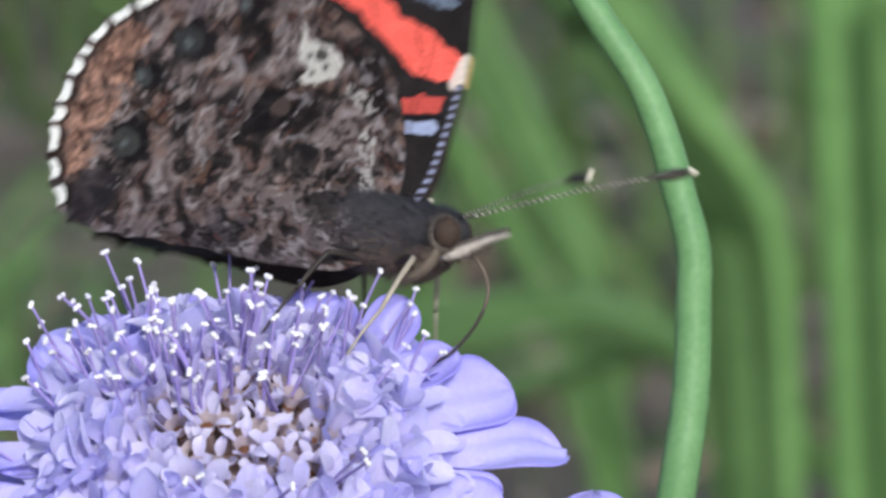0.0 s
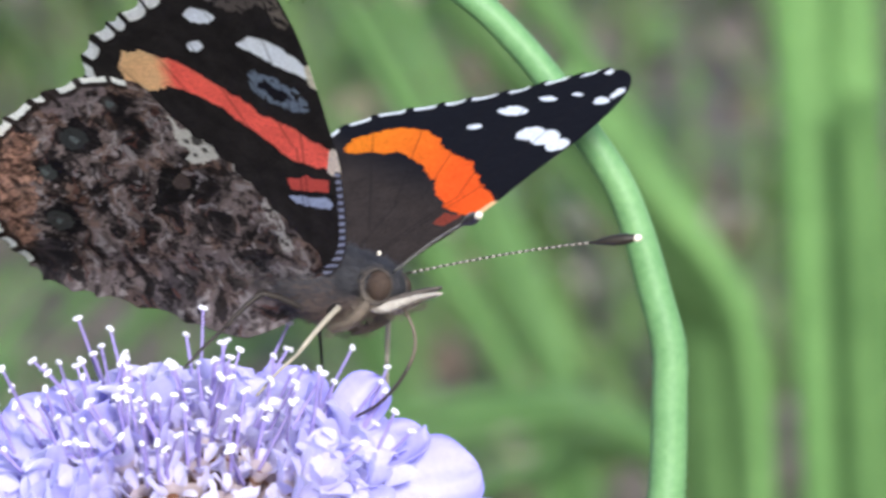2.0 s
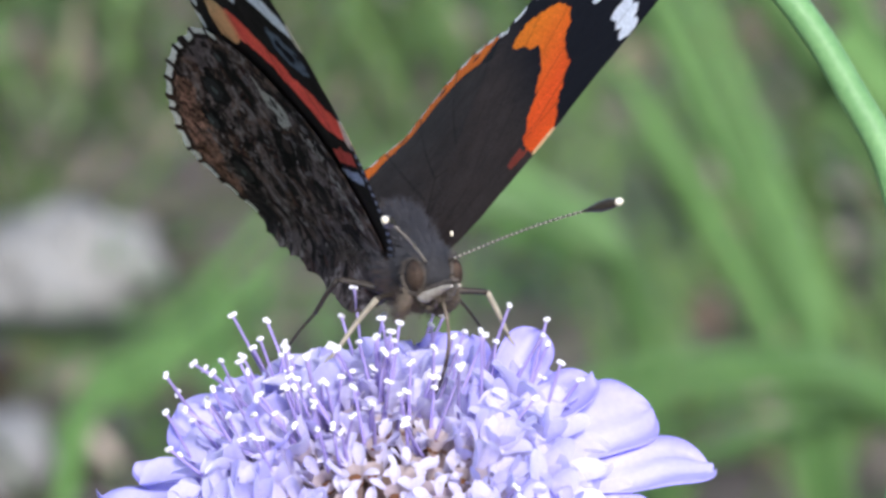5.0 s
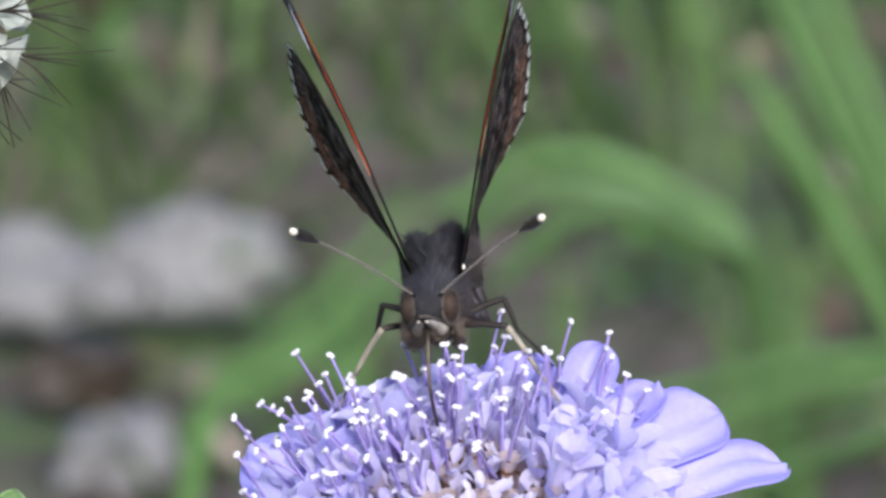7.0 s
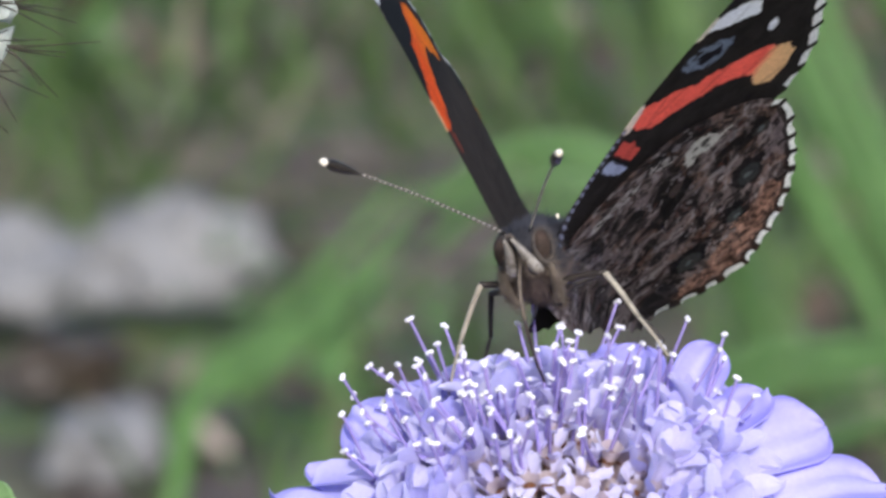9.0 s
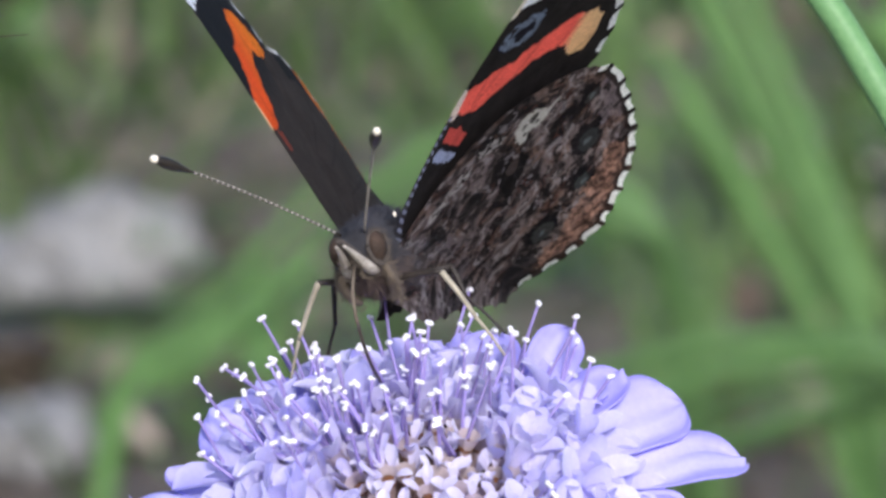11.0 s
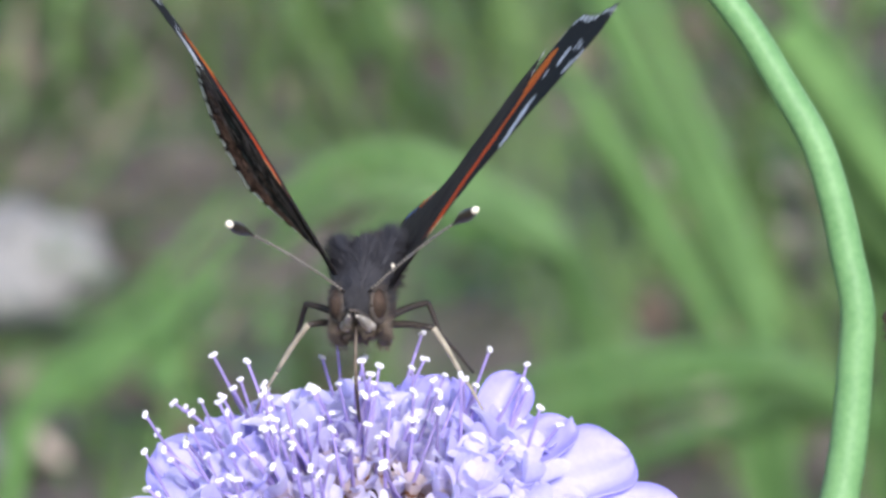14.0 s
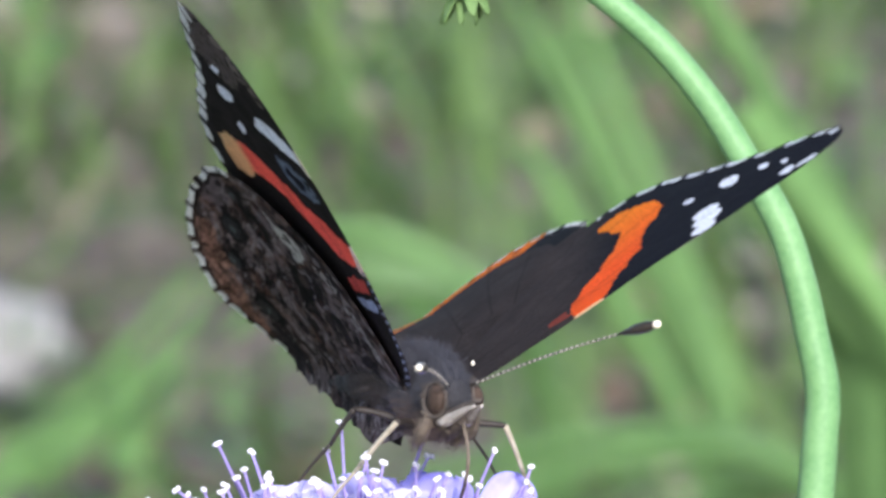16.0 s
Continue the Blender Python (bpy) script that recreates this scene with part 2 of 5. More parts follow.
# ---- the ground and the background ----
def build_ground():
    verts, faces = [], []
    xs = [-300, -60, -15, -5, -2] + [-1 + 0.05 * i for i in range(41)] + [2, 5, 15, 60, 300]
    ys = [-300, -60, -15, -5, -2, -1] + [-0.5 + 0.06 * i for i in range(76)] + [5, 8, 15, 60, 300]
    for y in ys:
        for x in xs:
            near = abs(x) < 1.01 and -0.51 < y < 4.1
            z = 0.02 * noise.noise(Vector((x * 5, y * 5, 0))) + 0.008 * noise.noise(Vector((x * 19, y * 19, 3))) if near else 0
            verts.append((x, y, z - 0.008))
    n = len(xs)
    for j in range(len(ys) - 1):
        for i in range(n - 1):
            faces.append((j * n + i, j * n + i + 1, (j + 1) * n + i + 1, (j + 1) * n + i))
    g = new("ground", mesh_of("ground", verts, faces, M_SOIL))
    tagged(g, "bare brown earth with moss and litter between grass", "ground", kind="structure")


def blade(b, root, azimuth, length, width, lean, curl, fold=0.25, nl=9):
    """One grass blade, folded along its middle, added to a mesh."""
    d = Vector((math.cos(azimuth), math.sin(azimuth), 0))
    side = Vector((-d.y, d.x, 0))
    p = Vector(root)
    ang = lean
    verts, faces = [], []
    for i in range(nl + 1):
        t = i / nl
        w = width * 0.5 * (0.7 + 0.3 * math.sin(t * 3)) * (1 - t ** 2.5) + 0.0002
        fwd = d * math.sin(ang) + Vector((0, 0, math.cos(ang)))
        nrm = d * math.cos(ang) - Vector((0, 0, math.sin(ang)))
        verts += [p + side * w - nrm * (w * fold), p.copy(), p - side * w - nrm * (w * fold)]
        p = p + fwd * (length / nl)
        ang += curl / nl
    for i in range(nl):
        for j in range(2):
            faces.append((i * 3 + j, i * 3 + j + 1, i * 3 + j + 4, i * 3 + j + 3))
    b.add(verts, faces)


def build_grass():
    rnd = random.Random(11)
    for nm, material, count, label, hi in (("grass", M_GRASS, 2300, "soft green meadow grass standing on earth", 0.16),
                                           ("dry_grass", M_GRASS_DRY, 1500, "pale brown dead grass stalks lying on earth", 0.10)):
        b = Build()
        made = 0
        while made < count:
            x, y = rnd.uniform(-0.75, 0.75), rnd.uniform(0.9, 4.2)
            thick = noise.noise(Vector((x * 6, y * 2.2, 7.3)))
            if nm == "dry_grass" and made % 2:
                x, y = rnd.uniform(-0.32, -0.02), rnd.uniform(2.0, 3.4)
            if thick < rnd.uniform(-0.35, 0.25) and nm == "grass":
                continue
            blade(b, (x, y, -0.01), rnd.uniform(0, 6.28), rnd.uniform(0.04, hi), rnd.uniform(0.003, 0.009) * (1 if nm == "grass" else 0.4),
                  rnd.uniform(0.1, 0.7) if nm == "grass" else rnd.uniform(0.8, 1.5), rnd.uniform(0.2, 1.6))
            made += 1
        g = new(nm, b.mesh(nm, material))
        tagged(g, label, "grass", kind="stuff")


def build_litter():
    """Curled dead leaves and scraps strewn over the earth."""
    rnd = random.Random(31)
    b = Build()
    for k in range(2600):
        x, y = rnd.uniform(-0.4, 0.4), rnd.uniform(0.95, 4.0)
        if noise.noise(Vector((x * 7, y * 2.5, 1.7))) < rnd.uniform(-0.4, 0.3):
            continue
        L = rnd.uniform(0.008, 0.035)
        v, f = strip(L, L * rnd.uniform(0.3, 0.7), rnd.uniform(-1.2, 1.2), rnd.uniform(-0.5, 0.5), 5, 3, 0.45, 0.3, 0.1, k * 1.3, 0.0004, 1.6)
        z = 0.02 * noise.noise(Vector((x * 5, y * 5, 0))) + 0.002
        m = Matrix.Translation((x, y, z)) @ Matrix.Rotation(rnd.uniform(0, 6.28), 4, "Z") @ Matrix.Rotation(rnd.uniform(-0.5, 0.5), 4, "X") @ Matrix.Rotation(rnd.uniform(-0.4, 0.2), 4, "Y")
        b.add([m @ p for p in v], f)
    g = new("leaf_litter", b.mesh("leaf_litter", M_LITTER))
    tagged(g, "curled brown dead leaves strewn over the earth", "leaf litter", kind="stuff")


def build_low_herbs():
    """Clumps of small leaves close to the earth."""
    rnd = random.Random(77)
    b = Build()
    made = 0
    while made < 190:
        x, y = rnd.uniform(-0.42, 0.42), rnd.uniform(0.95, 3.9)
        if noise.noise(Vector((x * 8, y * 3, 5.1))) < rnd.uniform(-0.3, 0.35):
            continue
        made += 1
        size = rnd.uniform(0.006, 0.016)
        for k in range(rnd.randint(8, 18)):
            L = size * rnd.uniform(0.7, 1.6)
            v, f = strip(L, L * rnd.uniform(0.3, 0.65), rnd.uniform(-0.9, 0.3), rnd.uniform(0, 0.5), 5, 3, 0.42, 0.3, 0.1, made + k * 1.7, 0.0004, 1.6)
            m = Matrix.Translation((x + rnd.gauss(0, size), y + rnd.gauss(0, 2 * size), rnd.uniform(0.0, 0.022))) @ Matrix.Rotation(rnd.uniform(0, 6.28), 4, "Z") @ Matrix.Rotation(rnd.uniform(-1.1, 0.1), 4, "Y")
            b.add([m @ p for p in v], f)
    g = new("low_herbs", b.mesh("low_herbs", M_LOW))
    tagged(g, "clumps of small green leaves growing on the earth", "herbs", kind="stuff")


def leaf_mesh(points, width):
    """A long leaf through given points, tapering at its end, keeled along the middle."""
    line = smooth_line(points, 6)
    n = len(line)
    verts, faces = [], []
    for i, p in enumerate(line):
        t = i / (n - 1)
        d = (line[min(i + 1, n - 1)] - line[max(i - 1, 0)]).normalized()
        side = d.cross(Vector((0, 1, 0.1))).normalized()
        nrm = side.cross(d)
        w = width * 0.5 * (0.75 + 0.5 * t - 1.2 * max(0, t - 0.4) ** 1.6)
        for s in (-1, -0.5, 0, 0.5, 1):
            verts.append(p + side * (w * s) + nrm * (abs(s) * w * 0.35))
        for s in (1, 0.5, 0, -0.5, -1):
            verts.append(p + side * (w * s) + nrm * (abs(s) * w * 0.35 - 0.0004))
    for i in range(n - 1):
        for j in range(10):
            j2 = (j + 1) % 10
            faces.append((i * 10 + j, i * 10 + j2, (i + 1) * 10 + j2, (i + 1) * 10 + j))
    return mesh_of("leaf", verts, faces, M_BLADE)


def grass_tuft(points, width, label, leaves, spread, seed):
    """A tuft of long leaves that follow one bend, each a little apart from the next."""
    rnd = random.Random(seed)
    tuft = thing("grass_tuft", label, "grass", Matrix.Translation(points[0]), "tufts of broad grass")
    root = Vector(points[0])
    for k in range(leaves):
        fan = Vector((rnd.uniform(-1, 1), rnd.uniform(-2.0, 2.0), rnd.uniform(-0.8, 0.5))) * spread
        stretch = rnd.uniform(0.82, 1.08)
        line = []
        for i, q in enumerate(points):
            t = i / (len(points) - 1)
            line.append((Vector(q) - root) * (1 + (stretch - 1) * t) + fan * (0.25 + 0.75 * t) * (1 if i else 0.3))
        line[0].z = 0
        part("leaf", leaf_mesh(line, width * rnd.uniform(0.6, 1.3)), tuft)


def stone(x, y, r, height, seed, turn, material=None, label="pale grey limestone lying on the earth"):
    rnd = random.Random(seed)
    v, f = blob((0, 0, 0), (r, r * rnd.uniform(0.6, 0.85), height), 22, 32, 0.5, 1.7, seed)
    v = [Vector((p.x, p.y, max(p.z, -height * 0.5))) for p in v]
    ob = new("stone", mesh_of("stone", v, f, material or M_STONE))
    ob.matrix_world = pose(x, y, height * 0.42, 0, 0, turn)
    return tagged(ob, label, "stone", group="stones on the ground")


# ---- the scabious flower ----
LEAN = radians(35)
HEAD = Matrix.Translation((-1.0 * MM, -3.2 * MM, -4.9 * MM)) @ Matrix.Rotation(LEAN, 4, "X")
LILAC = (0.445, 0.43, 0.95)
PALE = (0.90, 0.905, 1.0)


def dome(r):
    """Height of the flower's face, in mm, at a distance from its middle."""
    return 1.6 - 0.034 * r * r


def on_dome(az, r, lift=0.0, tilt=0.0):
    """A pose on the flower's face: z along its normal, x outwards."""
    slope = math.atan(0.058 * r) + tilt
    return (Matrix.Rotation(az, 4, "Z") @ Matrix.Translation((r * MM, 0, (dome(r) + lift) * MM)) @ Matrix.Rotation(slope, 4, "Y"))


def lobe_colours(verts, length, near, far):
    out = []
    for p in verts:
        t = min(1, max(0, p.x / length))
        k = 0.5 + 0.5 * noise.noise(p * 900)
        out.append(tuple(a + (b - a) * t + 0.05 * (k - 0.5) for a, b in zip(near, far)))
    return out


def floret_mesh(seed, open_, size, throat, lobes, pale=(0.35, 1)):
    """A small tubular floret: a funnel with four or five cupped lobes."""
    rnd = random.Random(seed)
    b = Build()
    n = rnd.choice((5, 5, 6))
    line = [Vector((0, 0, z * MM)) for z in (-3.0, -1.4, -0.5, 0.0)]
    rr = (0.35, 0.45, 0.75, 1.0)
    v, f = tube(line, lambda t: rr[min(3, int(round(t * 3)))] * size * MM * 0.8, 8, cap=False)
    b.add(v, f, [tuple(throat[k] * 0.75 + PALE[k] * 0.25 for k in range(3))] * 16 + [tuple(0.5 * throat[k] + 0.5 * PALE[k] for k in range(3))] * 16)
    v, f = blob((0, 0, -0.9 * MM), (0.5 * MM, 0.5 * MM, 0.5 * MM), 5, 7)
    b.add(v, f, (throat[0] * 0.7, throat[1] * 0.6, throat[2] * 0.5))
    for i in range(n):
        L = size * rnd.uniform(*lobes) * MM * (1.25 if i == 0 else 1)
        v, f = strip(L, L * rnd.uniform(0.44, 0.70), rnd.uniform(-1.0, 0.5), rnd.uniform(0.0, 0.8), 9, 6, 0.62, 0.36, 0.06, rnd.uniform(0, 50))
        up = Matrix.Rotation(-rnd.uniform(*open_), 4, "Y")
        m = Matrix.Rotation(2 * math.pi * i / n + rnd.uniform(-0.25, 0.25), 4, "Z") @ Matrix.Translation((0.7 * size * MM, 0, -0.1 * MM)) @ up
        tint = rnd.uniform(*pale) ** 0.7
        far = tuple(a + (c - a) * tint for a, c in zip(LILAC, PALE))
        near = tuple(0.28 * LILAC[k] + 0.57 * PALE[k] + 0.15 * throat[k] for k in range(3))
        cols = lobe_colours(v, L, near, far)
        b.add([m @ p for p in v], f, cols)
    return b.mesh("floret", M_FLORET, True)


def petal_mesh(seed, length, width, bend, cup, wave, spoon=1.0):
    v, f = strip(length * MM, width * MM, bend, cup, 24, 10, 0.77, 0.20, wave, seed, 0.12 * MM, 2.4, spoon, 0.10)
    cols = []
    for p in v:
        t = min(1, max(0, p.x / (length * MM)))
        vein = 0.5 + 0.5 * math.sin(p.y / MM * 9 + 2 * noise.noise(p * 300))
        k = noise.noise(p * 350 + Vector((seed, 0, 0)))
        side = abs(p.y) / (width * 0.5 * MM)
        share = 0.42 - 0.34 * min(1, side) ** 1.5 - 0.22 * max(0, t - 0.6) / 0.4
        cols.append(tuple((PALE[i] * share + LILAC[i] * (1 - share)) * (1 + 0.08 * k) * (0.95 + 0.05 * vein) for i in range(3)))
    return mesh_of("petal", v, f, M_PETAL, np.array(cols))


def stamen_meshes(seed, length):
    rnd = random.Random(seed)
    sway = rnd.uniform(-0.18, 0.18) * length
    sway2 = rnd.uniform(-0.15, 0.15) * length
    pts = [(0, 0, 0), (sway * 0.2, sway2 * 0.2, length * 0.4), (sway, sway2, length)]
    line = smooth_line([Vector(p) * MM for p in pts], 5)
    v, f = tube(line, lambda t: (0.13 - 0.04 * t) * MM, 6)
    fil = mesh_of("stamen", v, f, M_FILAMENT)
    a = rnd.uniform(0, 6.28)
    m = Matrix.Translation(line[-1]) @ Matrix.Rotation(a, 4, "Z") @ Matrix.Rotation(rnd.uniform(-0.5, 0.5), 4, "Y")
    b = Build()
    for k in (-1, 1):
        v, f = blob((k * 0.13 * MM, 0, rnd.uniform(-0.07, 0.07) * MM), (0.20 * MM, 0.18 * MM, 0.17 * MM), 6, 8, 0.4, 2.0, seed + k)
        b.add([m @ p for p in v], f)
    return fil, b.mesh("anther", M_ANTHER)


def build_flower():
    rnd = random.Random(5)
    fl = thing("scabious_flower", "lilac-blue scabious flower head with white anthers on a green stem", "flower")
    # receptacle, bracts and stalk
    v, f = blob((0, 0, -5.2 * MM), (11 * MM, 11 * MM, 4.0 * MM), 14, 28, 0.1, 3)
    part("receptacle", mesh_of("receptacle", [HEAD @ p for p in v], f, M_SEED), fl, "domed brownish flower base")
    axis = HEAD.to_3x3() @ Vector((0, 0, 1))
    top = HEAD @ Vector((0, 0, -8.5 * MM))
    line = smooth_line([top, top - axis * 0.02 + Vector((0, 0, -0.004)), top + Vector((0, 0.022, -0.09)), (top.x + 0.004, top.y + 0.028, -0.2), (top.x + 0.008, top.y + 0.03, -0.352)], 8)
    v, f = tube(line, lambda t: (1.0 + 0.3 * t) * MM, 10)
    part("stalk", mesh_of("stalk", v, f, M_STEM), fl, "slender green flower stalk")
    bract = None
    for i in range(11):
        if bract is None:
            v, f = strip(9 * MM, 2.6 * MM, -0.5, 0.3, 8, 4, 0.3, 0.6, 0.05, 3, 0.15 * MM, 1.5)
            bract = mesh_of("bract", v, f, M_LEAF)
        m = HEAD @ Matrix.Rotation(2 * math.pi * i / 11, 4, "Z") @ Matrix.Translation((6 * MM, 0, -7.6 * MM)) @ Matrix.Rotation(0.15, 4, "Y")
        part("bract", bract, fl, "", m)
    # large outer petals: azimuth, distance of the root, length, width, lift of the tip in degrees, twist
    big = [(2, 9.5, 6.6, 2.2, -4, 35), (12, 9.5, 10.8, 4.8, 3, -8), (28, 8.8, 9.6, 5.6, 6, 10), (38, 8.5, 7.6, 4.0, 13, -4), (52, 9.4, 7.2, 3.3, 36, 20), (70, 9.0, 6.2, 3.6, 24, 0),
           (84, 9, 6, 4.6, 2, 0), (100, 9, 6, 4.6, 0, 10), (116, 9, 6, 4.6, 2, -8), (131, 9.5, 6.0, 4.0, 8, 10), (145, 9.4, 6.6, 4.8, 14, -10),
           (158, 10, 7.0, 3.6, 6, 25), (169, 9.5, 8.8, 3.6, 0, 30), (182, 9.5, 9.5, 6.5, -6, -10), (197, 9.5, 10, 6.8, -10, 8), (214, 9.5, 10, 6.8, -14, 0),
           (232, 9.5, 10, 6.6, -14, 10), (250, 9.5, 10.5, 7, -16, -6), (270, 9.5, 10, 7, -16, 4), (290, 9.5, 10.5, 7, -16, 8), (309, 9.5, 10, 6.6, -14, -8),
           (326, 9.5, 10, 6.4, -10, 6), (335.5, 9.5, 13.4, 5.2, 5, -10), (345, 9.0, 7.4, 5.8, -4, 0), (357, 9.0, 7.4, 3.4, -4, -14)]
    for i, (az, r, L, W, lift, twist) in enumerate(big):
        me = petal_mesh(i * 3.7, L, W, -0.12 if i < 5 else rnd.uniform(-0.45, -0.1), 0.3 if i < 5 else rnd.uniform(-0.5, 0.5), 0.14, 1.5)
        m = HEAD @ Matrix.Rotation(radians(az), 4, "Z") @ Matrix.Translation((r * MM, 0, (dome(r) - 0.4 - 0.35 * (i % 3)) * MM)) @ Matrix.Rotation(radians(-lift), 4, "Y") @ Matrix.Rotation(radians(twist), 4, "X")
        part("petal", me, fl, "", m)
    # middle petals, shorter, in a second ring
    for i in range(24):
        az = 2 * math.pi * i / 24 + rnd.uniform(-0.08, 0.08)
        L = rnd.uniform(3.6, 5.0) * (0.75 if az < 0.7 or az > 6.0 else 1)
        me = petal_mesh(100 + i * 2.3, L, L * rnd.uniform(0.5, 0.72), rnd.uniform(-0.4, 0.3), rnd.uniform(-0.2, 0.5), 0.16)
        m = HEAD @ on_dome(az, rnd.uniform(10.2, 11.4), 0.3) @ Matrix.Rotation(radians(-rnd.uniform(8, 50)), 4, "Y") @ Matrix.Rotation(rnd.uniform(-0.4, 0.4), 4, "X")
        part("petal", me, fl, "", m)
    # florets in a sunflower spiral
    tan = (0.36, 0.19, 0.11)
    rose = (0.50, 0.38, 0.52)
    inner = [floret_mesh(200 + i, (0.5, 1.15), 0.95, tan, (1.0, 1.6)) for i in range(7)]
    mid = [floret_mesh(300 + i, (0.75, 1.45), 1.0, (0.46, 0.30, 0.27), (1.7, 2.6), (0.25, 0.95)) for i in range(8)]
    outer = [floret_mesh(400 + i, (0.6, 1.45), 1.1, rose, (2.1, 3.1), (0.05, 0.75)) for i in range(8)]
    count = 185
    for i in range(count):
        r = 11.6 * ((i + 0.6) / count) ** 0.44
        az = i * 2.399963 + rnd.uniform(-0.08, 0.08)
        kind = inner if r < 5.0 else mid if r < 7.6 else outer
        m = HEAD @ on_dome(az, r, 0.6 + (0.5 if r > 6 else 0) + rnd.uniform(-0.9, 1.1), rnd.uniform(-0.2, 0.2) + 0.02 * r) @ Matrix.Rotation(rnd.uniform(-0.5, 0.5), 4, "Z")
        part("floret", rnd.choice(kind), fl, "", m)
    # stamens, most of them in the outer zone
    kinds = [stamen_meshes(500 + i, L) for i, L in enumerate((3.4, 4.0, 4.6, 5.2, 5.8, 6.6, 7.4, 6.0, 6.9, 5.0))]
    for i in range(92):
        r = rnd.uniform(6.0, 12.0) if i % 5 < 3 else rnd.uniform(2.5, 8.0)
        az = rnd.uniform(0, 2 * math.pi) if i % 5 == 0 else rnd.uniform(0.6, 3.0)
        fil, ant = rnd.choice(kinds[:5] if r < 6 else kinds)
        m = HEAD @ on_dome(az, r, 0.2, rnd.uniform(-0.22, 0.30)) @ Matrix.Rotation(rnd.uniform(0, 6.28), 4, "Z") @ Matrix.Rotation(rnd.gauss(0, 0.17), 4, "X")
        st = part("stamen", fil, fl, "", m)
        part("anther", ant, st, "white anther" if i == 0 else "")
        if i % 3 == 0:
            fil, ant = rnd.choice(kinds)
            st = part("stamen", fil, fl, "", m @ Matrix.Translation((0.3 * MM, 0.2 * MM, 0)) @ Matrix.Rotation(rnd.uniform(0.04, 0.14), 4, "X"))
            part("anther", ant, st)
    return fl


# ---- the butterfly ----
def lattice(points, scale, seed):
    """Smooth value noise over a plane, 0 to 1."""
    g = np.random.RandomState(seed).rand(64, 64)
    q = points * scale + seed * 3.17
    i = np.floor(q).astype(int)
    f = q - i
    f = f * f * (3 - 2 * f)
    a, b = i[:, 0] % 64, i[:, 1] % 64
    a1, b1 = (a + 1) % 64, (b + 1) % 64
    return ((g[a, b] * (1 - f[:, 0]) + g[a1, b] * f[:, 0]) * (1 - f[:, 1]) + (g[a, b1] * (1 - f[:, 0]) + g[a1, b1] * f[:, 0]) * f[:, 1])


def layered(points, scale, seed, octaves=4):
    total, amp, norm = 0, 1.0, 0
    for k in range(octaves):
        total = total + amp * lattice(points, scale * 2 ** k, seed + k)
        norm += amp
        amp *= 0.6
    return total / norm


def ragged(points, seed, size=0.35):
    """The points shaken a little, so that the edges of marks are uneven."""
    return points + size * (np.stack([layered(points, 1.6, seed, 3), layered(points, 1.6, seed + 40, 3)], 1) - 0.5) * 2


def in_polygon(points, corners):
    x, y = points[:, 0], points[:, 1]
    inside = np.zeros(len(points), bool)
    j = len(corners) - 1
    for i in range(len(corners)):
        (xi, yi), (xj, yj) = corners[i], corners[j]
        cross = ((yi > y) != (yj > y)) & (x < (xj - xi) * (y - yi) / (yj - yi + 1e-12) + xi)
        inside ^= cross
        j = i
    return inside


def in_ellipse(points, centre, a, b, turn):
    d = points - np.array(centre)
    c, s = math.cos(radians(turn)), math.sin(radians(turn))
    return ((d[:, 0] * c + d[:, 1] * s) / a) ** 2 + ((d[:, 1] * c - d[:, 0] * s) / b) ** 2 < 1


def near_line(points, a, b, width):
    a, b = np.array(a, float), np.array(b, float)
    d = b - a
    t = np.clip(((points - a) @ d) / (d @ d), 0, 1)
    return np.hypot(*(points - a - t[:, None] * d).T) < width


FORE = [(0, -0.8), (0.3, 1.6), (2.2, 3.8), (5.8, 5.5), (9.7, 6.9), (13, 7.6), (17, 8.5), (20.4, 9.1), (24, 9.3), (26.6, 9.0), (28.4, 8.1), (28.9, 6.5),
        (27.2, 4.0), (25.0, 1.4), (23.3, -1.3), (21.9, -3.9), (20.2, -6.5), (17.6, -8.2), (14.6, -8.0), (7, -4.4)]
HIND = [(0.6, 1.4), (5, 1.8), (10, 0.6), (13.8, -3.0), (15.8, -6.4), (16.5, -9.5), (15.6, -12.2), (14.7, -14.3), (13.4, -16.4), (11.8, -18.0), (10.1, -19.0), (8.4, -19.6),
        (6.4, -20.1), (4.4, -20.4), (2.4, -20.2), (0.3, -19.5), (-0.8, -18.4), (-1.3, -16), (-1.7, -12.5), (-2.3, -8.5), (-2.8, -5), (-2.6, -1.5), (-1.2, 0.6)]


def put(col, mask, value, strength=1.0):
    col[mask] = col[mask] * (1 - strength) + np.array(value) * strength


def veins(col, p, lines, value, width, strength):
    for a, b in lines:
        put(col, near_line(p, a, b, width), value, strength)


FORE_VEINS = [((0, 0.6), (12, 5.2)), ((12, 5.2), (27.5, 7.5)), ((11, 4.2), (26, 3.2)), ((10, 2.0), (24.4, 0.4)), ((9, 0.6), (22.8, -3.2)), ((6, 0.2), (21, -6.6)), ((0, 0.2), (9, 0.6)), ((0, 0.4), (11, 4.4)), ((0, -0.4), (17, -6.6))]
HIND_VEINS = [((0, -1), (9, -2)), ((9, -2), (16.8, -8)), ((8, -3.5), (15.6, -14.5)), ((7, -5), (12.6, -18.6)), ((5, -6), (9, -20.8)), ((3.5, -5.5), (5.5, -20.8)), ((1, -2), (2, -19.5)), ((0, -1), (5, -6)), ((5, -6), (9, -2))]


